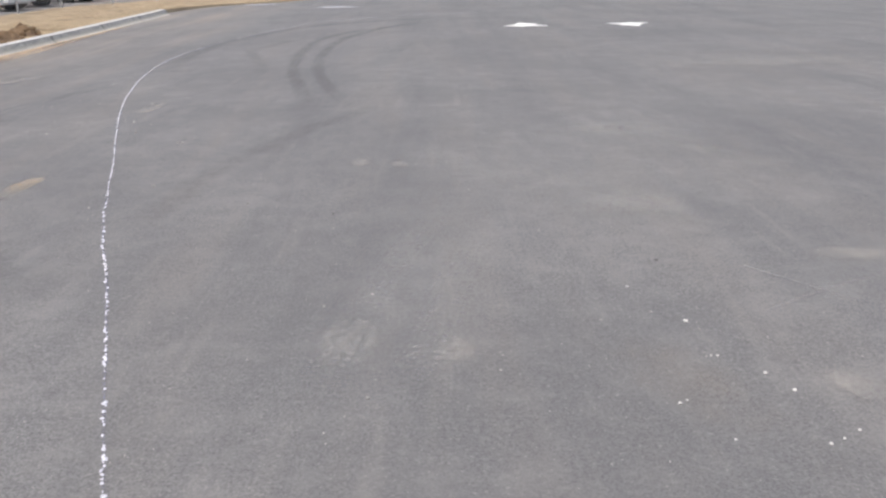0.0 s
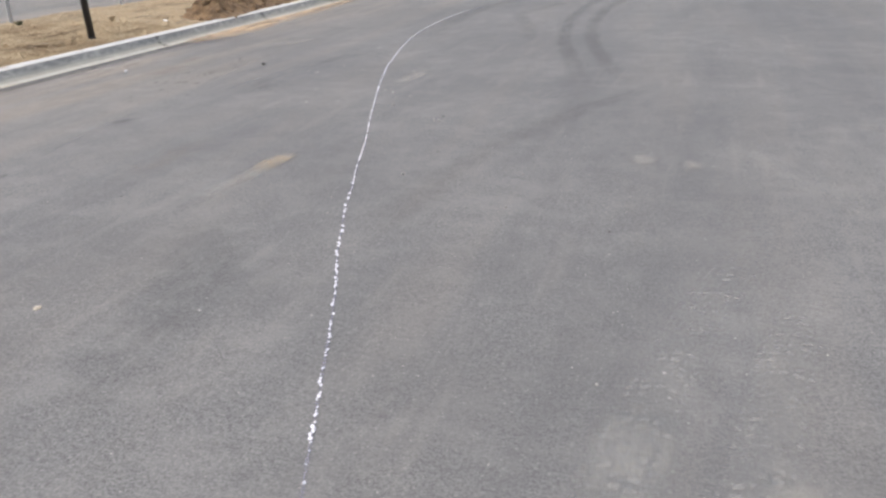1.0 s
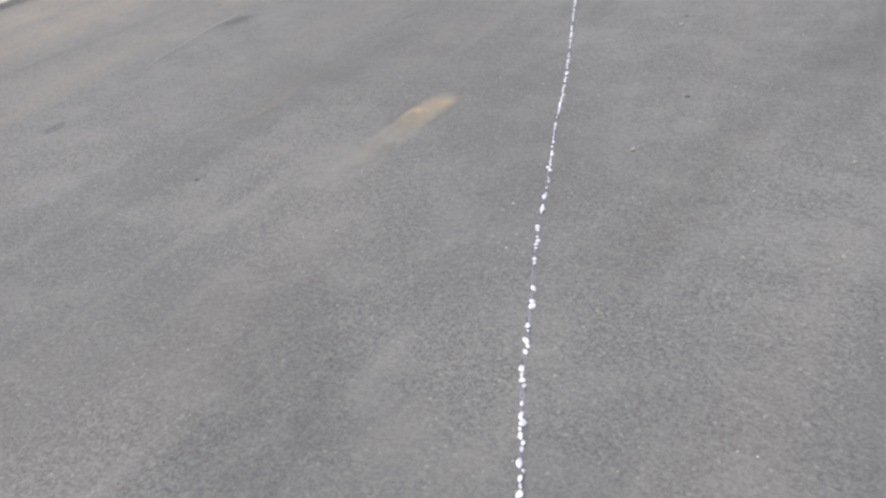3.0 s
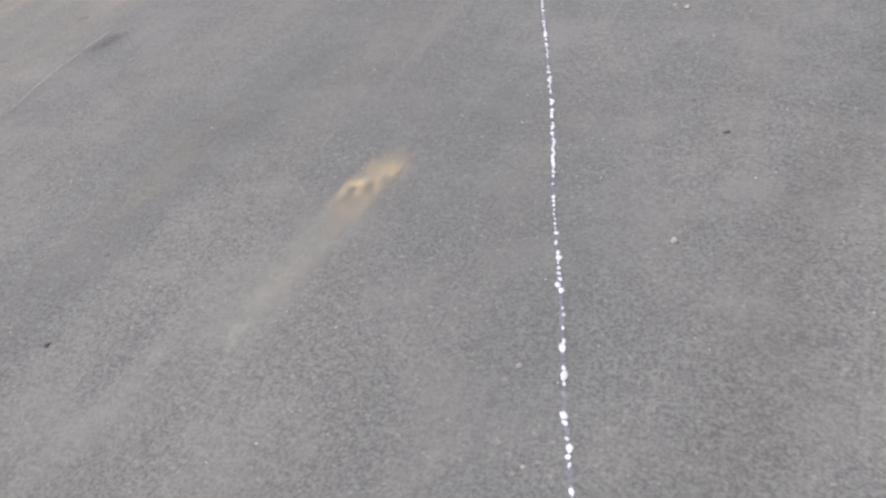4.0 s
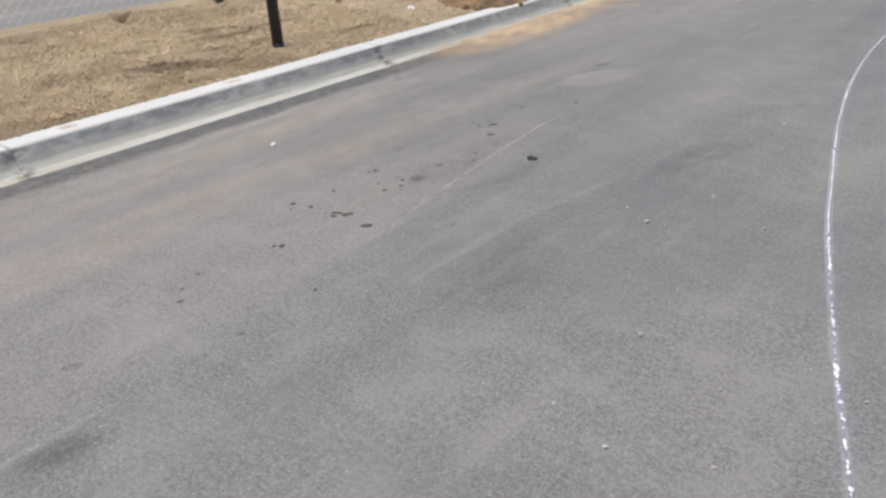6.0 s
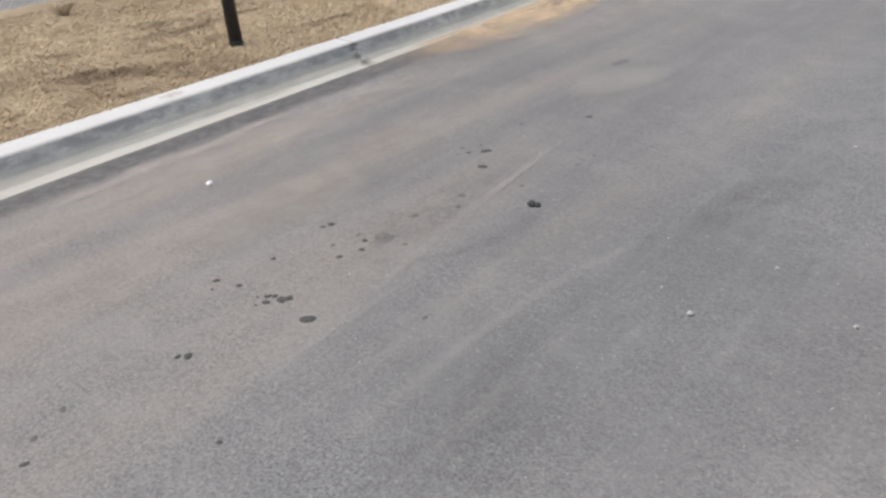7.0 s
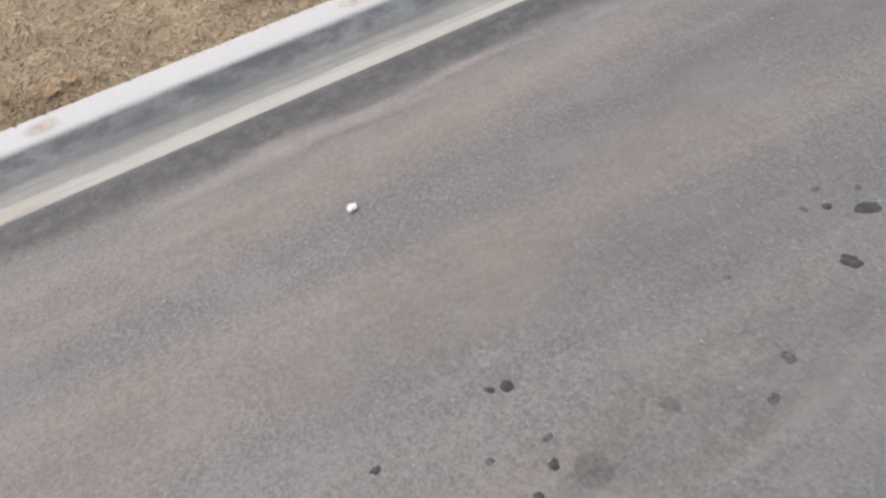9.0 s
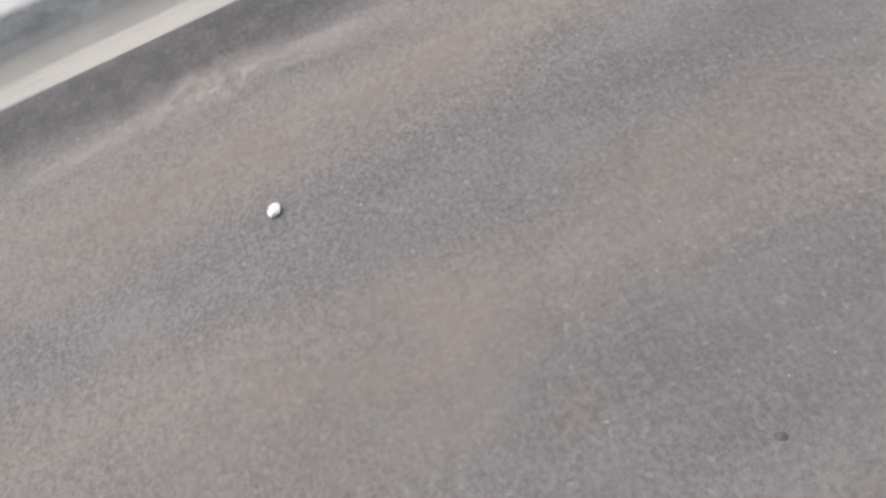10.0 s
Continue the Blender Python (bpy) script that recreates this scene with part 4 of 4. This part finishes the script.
ribbon("scrape", "long pale wheel scrape along the road", SCRATCH, [(-3.1, 8.7), (-3.35, 10.0), (-3.5, 11.4)], 0.06, 0.006)
ribbon("scrape", "long pale wheel scrape along the road", SCRATCH, [(-2.75, 8.6), (-2.75, 9.5), (-2.6, 10.4)], 0.09, 0.005)

for k, (x, y, w, h) in enumerate(FAINT_SPOTS):
    patch("oil_stain", "old faded oil stain on the asphalt", TAR_FAINT, x, y, h * 1.15, w * 1.15, 20 * k, 0.008)
for k, (x, y, w) in enumerate(TAR_SPOTS):
    if (x, y) in WORN_SPOTS:
        blob("tar_spot", "worn grey tar drip stuck to the asphalt", "tar spot", TAR_WORN, x, y, w * 0.8, k + 1, 0.0015, group="tar drips")
    else:
        blob("tar_spot", "small black tar drip stuck to the asphalt", "tar spot", TAR, x, y, w * 0.82, k + 1, 0.002, group="tar drips")
lump = stone("tar_lump", "small black lump of tar lying on the road", TAR, -3.163, 10.226, 0.036, 3, flat=0.8)
lump["category"] = "tar lump"
lump = stone("tar_lump", "small black lump of tar lying on the road", TAR, -3.138, 10.235, 0.026, 4, flat=0.8)
lump["category"] = "tar lump"

# stones that stand out one by one: place and breadth
stone("white_stone", "rounded white quartz stone lying on the asphalt", STONE, -4.573, 9.561, 0.031, 2)
CHIPS = [(-2.263, 9.83, 0.026), (-1.663, 8.381, 0.02), (-1.852, 8.967, 0.022), (-1.03, 8.94, 0.024), (-1.145, 9.028, 0.018), (-0.829, 8.416, 0.026), (-1.815, 10.057, 0.02), (-0.927, 10.421, 0.02),
         (-1.212, 10.04, 0.018), (-0.814, 8.809, 0.014), (3.005, 4.229, 0.014), (3.17, 4.043, 0.012), (2.262, 6.311, 0.016), (2.638, 5.398, 0.014),
         (1.755, 3.504, 0.016), (2.268, 3.702, 0.013), (-0.19, 4.475, 0.017), (-0.023, 6.49, 0.024), (-0.29, 7.949, 0.02), (0.765, 6.024, 0.022), (0.727, 6.646, 0.016), (-0.24, 7.93, 0.03),
         (-0.28, 5.967, 0.014), (-0.183, 5.708, 0.012), (-2.138, 10.276, 0.02), (-2.248, 11.596, 0.022), (-1.885, 8.464, 0.014), (-3.39, 9.36, 0.01), (1.487, 4.335, 0.013), (1.705, 4.471, 0.013), (2.757, 4.148, 0.012), (-1.392, 8.484, 0.016), (-1.513, 8.828, 0.015), (-2.412, 9.928, 0.014)]
for k, (x, y, w) in enumerate(CHIPS):
    stone("stone_chip", "small pale stone chip on the asphalt", GRAVEL, x, y, w * 0.8, 20 + k, group="stone chips")
PALE_CHIPS = [(3.133, 4.124, 0.019), (3.302, 3.653, 0.015), (3.359, 3.519, 0.014), (3.331, 3.172, 0.012), (3.021, 3.206, 0.009), (2.903, 3.439, 0.013), (3.467, 3.252, 0.01),
              (2.967, 4.53, 0.013), (3.139, 3.803, 0.008), (3.165, 3.8, 0.009), (3.391, 3.203, 0.009), (2.935, 3.46, 0.009)]
for k, (x, y, w) in enumerate(PALE_CHIPS):
    stone("stone_chip", "small whitish stone chip on the asphalt", CHIP, x, y, w, 60 + k, group="stone chips")
patch("dust_smear", "pale dusty patch on the asphalt", PALER, 3.6, 3.56, 0.34, 0.22, 20, 0.006)
patch("dust_smear", "pale dusty patch on the asphalt", PALER, 4.36, 4.95, 0.3, 0.7, 0, 0.006)
stone("cream_stone", "flat cream stone chip on the asphalt", CREAM, -0.9, 4.322, 0.037, 7, flat=0.22)
stone("pale_rock", "pale rock lying in the dry grass", STONE, -6.35, 12.8, 0.07, 9, verge_height(-6.35, 12.8) - 0.01)


def scatter_grit():
    """Loose grit, too fine to count."""
    rng = random.Random(8)
    verts, faces = [], []
    for _ in range(1500):
        x, y = rng.uniform(-5.2, 5), rng.uniform(2.5, 12)
        s, h = rng.uniform(0.0015, 0.0042), rng.uniform(0.6, 1.1)
        k, a0 = len(verts), rng.uniform(0, 6)
        verts += [(x + s * math.cos(a0 + a), y + s * math.sin(a0 + a) * h, 0.0) for a in (0, 1.25, 2.5, 3.8, 5.0)] + [(x, y, s * 1.2)]
        faces += [(k + i, k + (i + 1) % 5, k + 5) for i in range(5)]
    me = bpy.data.meshes.new("loose_grit")
    me.from_pydata(verts, [], faces)
    me.materials.append(GRAVEL)
    tagged(new("loose_grit", me), "fine pale grit strewn over the asphalt", "grit", kind="stuff")


scatter_grit()


def dead_leaf(x, y, size, turn):
    bm = bmesh.new()
    rim = [(0, -0.5), (0.28, -0.2), (0.34, 0.12), (0.12, 0.32), (0, 0.5), (-0.14, 0.3), (-0.36, 0.1), (-0.26, -0.22)]
    mid = bm.verts.new((0, 0, 0.004))
    ring = [bm.verts.new((a * size, b * size, 0.012 + size * 0.16 * abs(a))) for a, b in rim]
    for k in range(8):
        bm.faces.new((mid, ring[k], ring[(k + 1) % 8]))
    up = bmesh.ops.solidify(bm, geom=list(bm.faces), thickness=0.0015)
    ob = put_mesh("dead_leaf", bm, LEAF)
    ob.matrix_world = pose(x, y, verge_height(x, y) + 0.012, 8, 5, turn)
    return tagged(ob, "curled tan dead leaf lying on dry grass", "leaf", "dead leaves")


for x, y, size, turn in ((-5.76, 8.87, 0.09, 30), (-5.81, 8.94, 0.075, 110), (-5.78, 8.8, 0.06, 200), (-5.8, 7.9, 0.06, 70), (-6.6, 9.9, 0.07, 140), (-6.2, 8.6, 0.05, 15)):
    dead_leaf(x, y, size, turn)


def weed(x, y, size, material, label, seed):
    """A tuft of upright blades."""
    rng = random.Random(seed)
    bm = bmesh.new()
    for _ in range(70):
        a, lean, h = rng.uniform(0, 6.28), rng.uniform(0.1, 0.9), size * rng.uniform(0.5, 1.0)
        dx, dy, w = math.cos(a), math.sin(a), 0.006
        bx, by = dx * size * 0.2 * rng.random(), dy * size * 0.2 * rng.random()
        v = [bm.verts.new(p) for p in ((bx - dy * w, by + dx * w, 0), (bx + dy * w, by - dx * w, 0), (bx + dx * h * lean * 0.5 + dy * w, by + dy * h * lean * 0.5 - dx * w, h * 0.7), (bx + dx * h * lean, by + dy * h * lean, h))]
        bm.faces.new((v[0], v[1], v[2])), bm.faces.new((v[0], v[2], v[3]))
    ob = put_mesh("weed_tuft", bm, material)
    ob.matrix_world = pose(x, y, verge_height(x, y) - 0.01)
    return tagged(ob, label, "weed", "weeds")


weed(-8.45, 12.0, 0.1, WEED, "low dull green weed tuft in dry grass", 1)
weed(-8.3, 10.75, 0.14, BLADE, "dry brown weed tuft in dormant grass", 2)
weed(-7.7, 9.2, 0.09, BLADE, "dry brown weed tuft in dormant grass", 3)
weed(-7.2, 12.6, 0.1, BLADE, "dry brown weed tuft in dormant grass", 4)

for x, y, turn in ((4.46, 21.1, -25), (6.9, 21.35, 155)):
    road_arrow(x, y, turn)
lay_line()
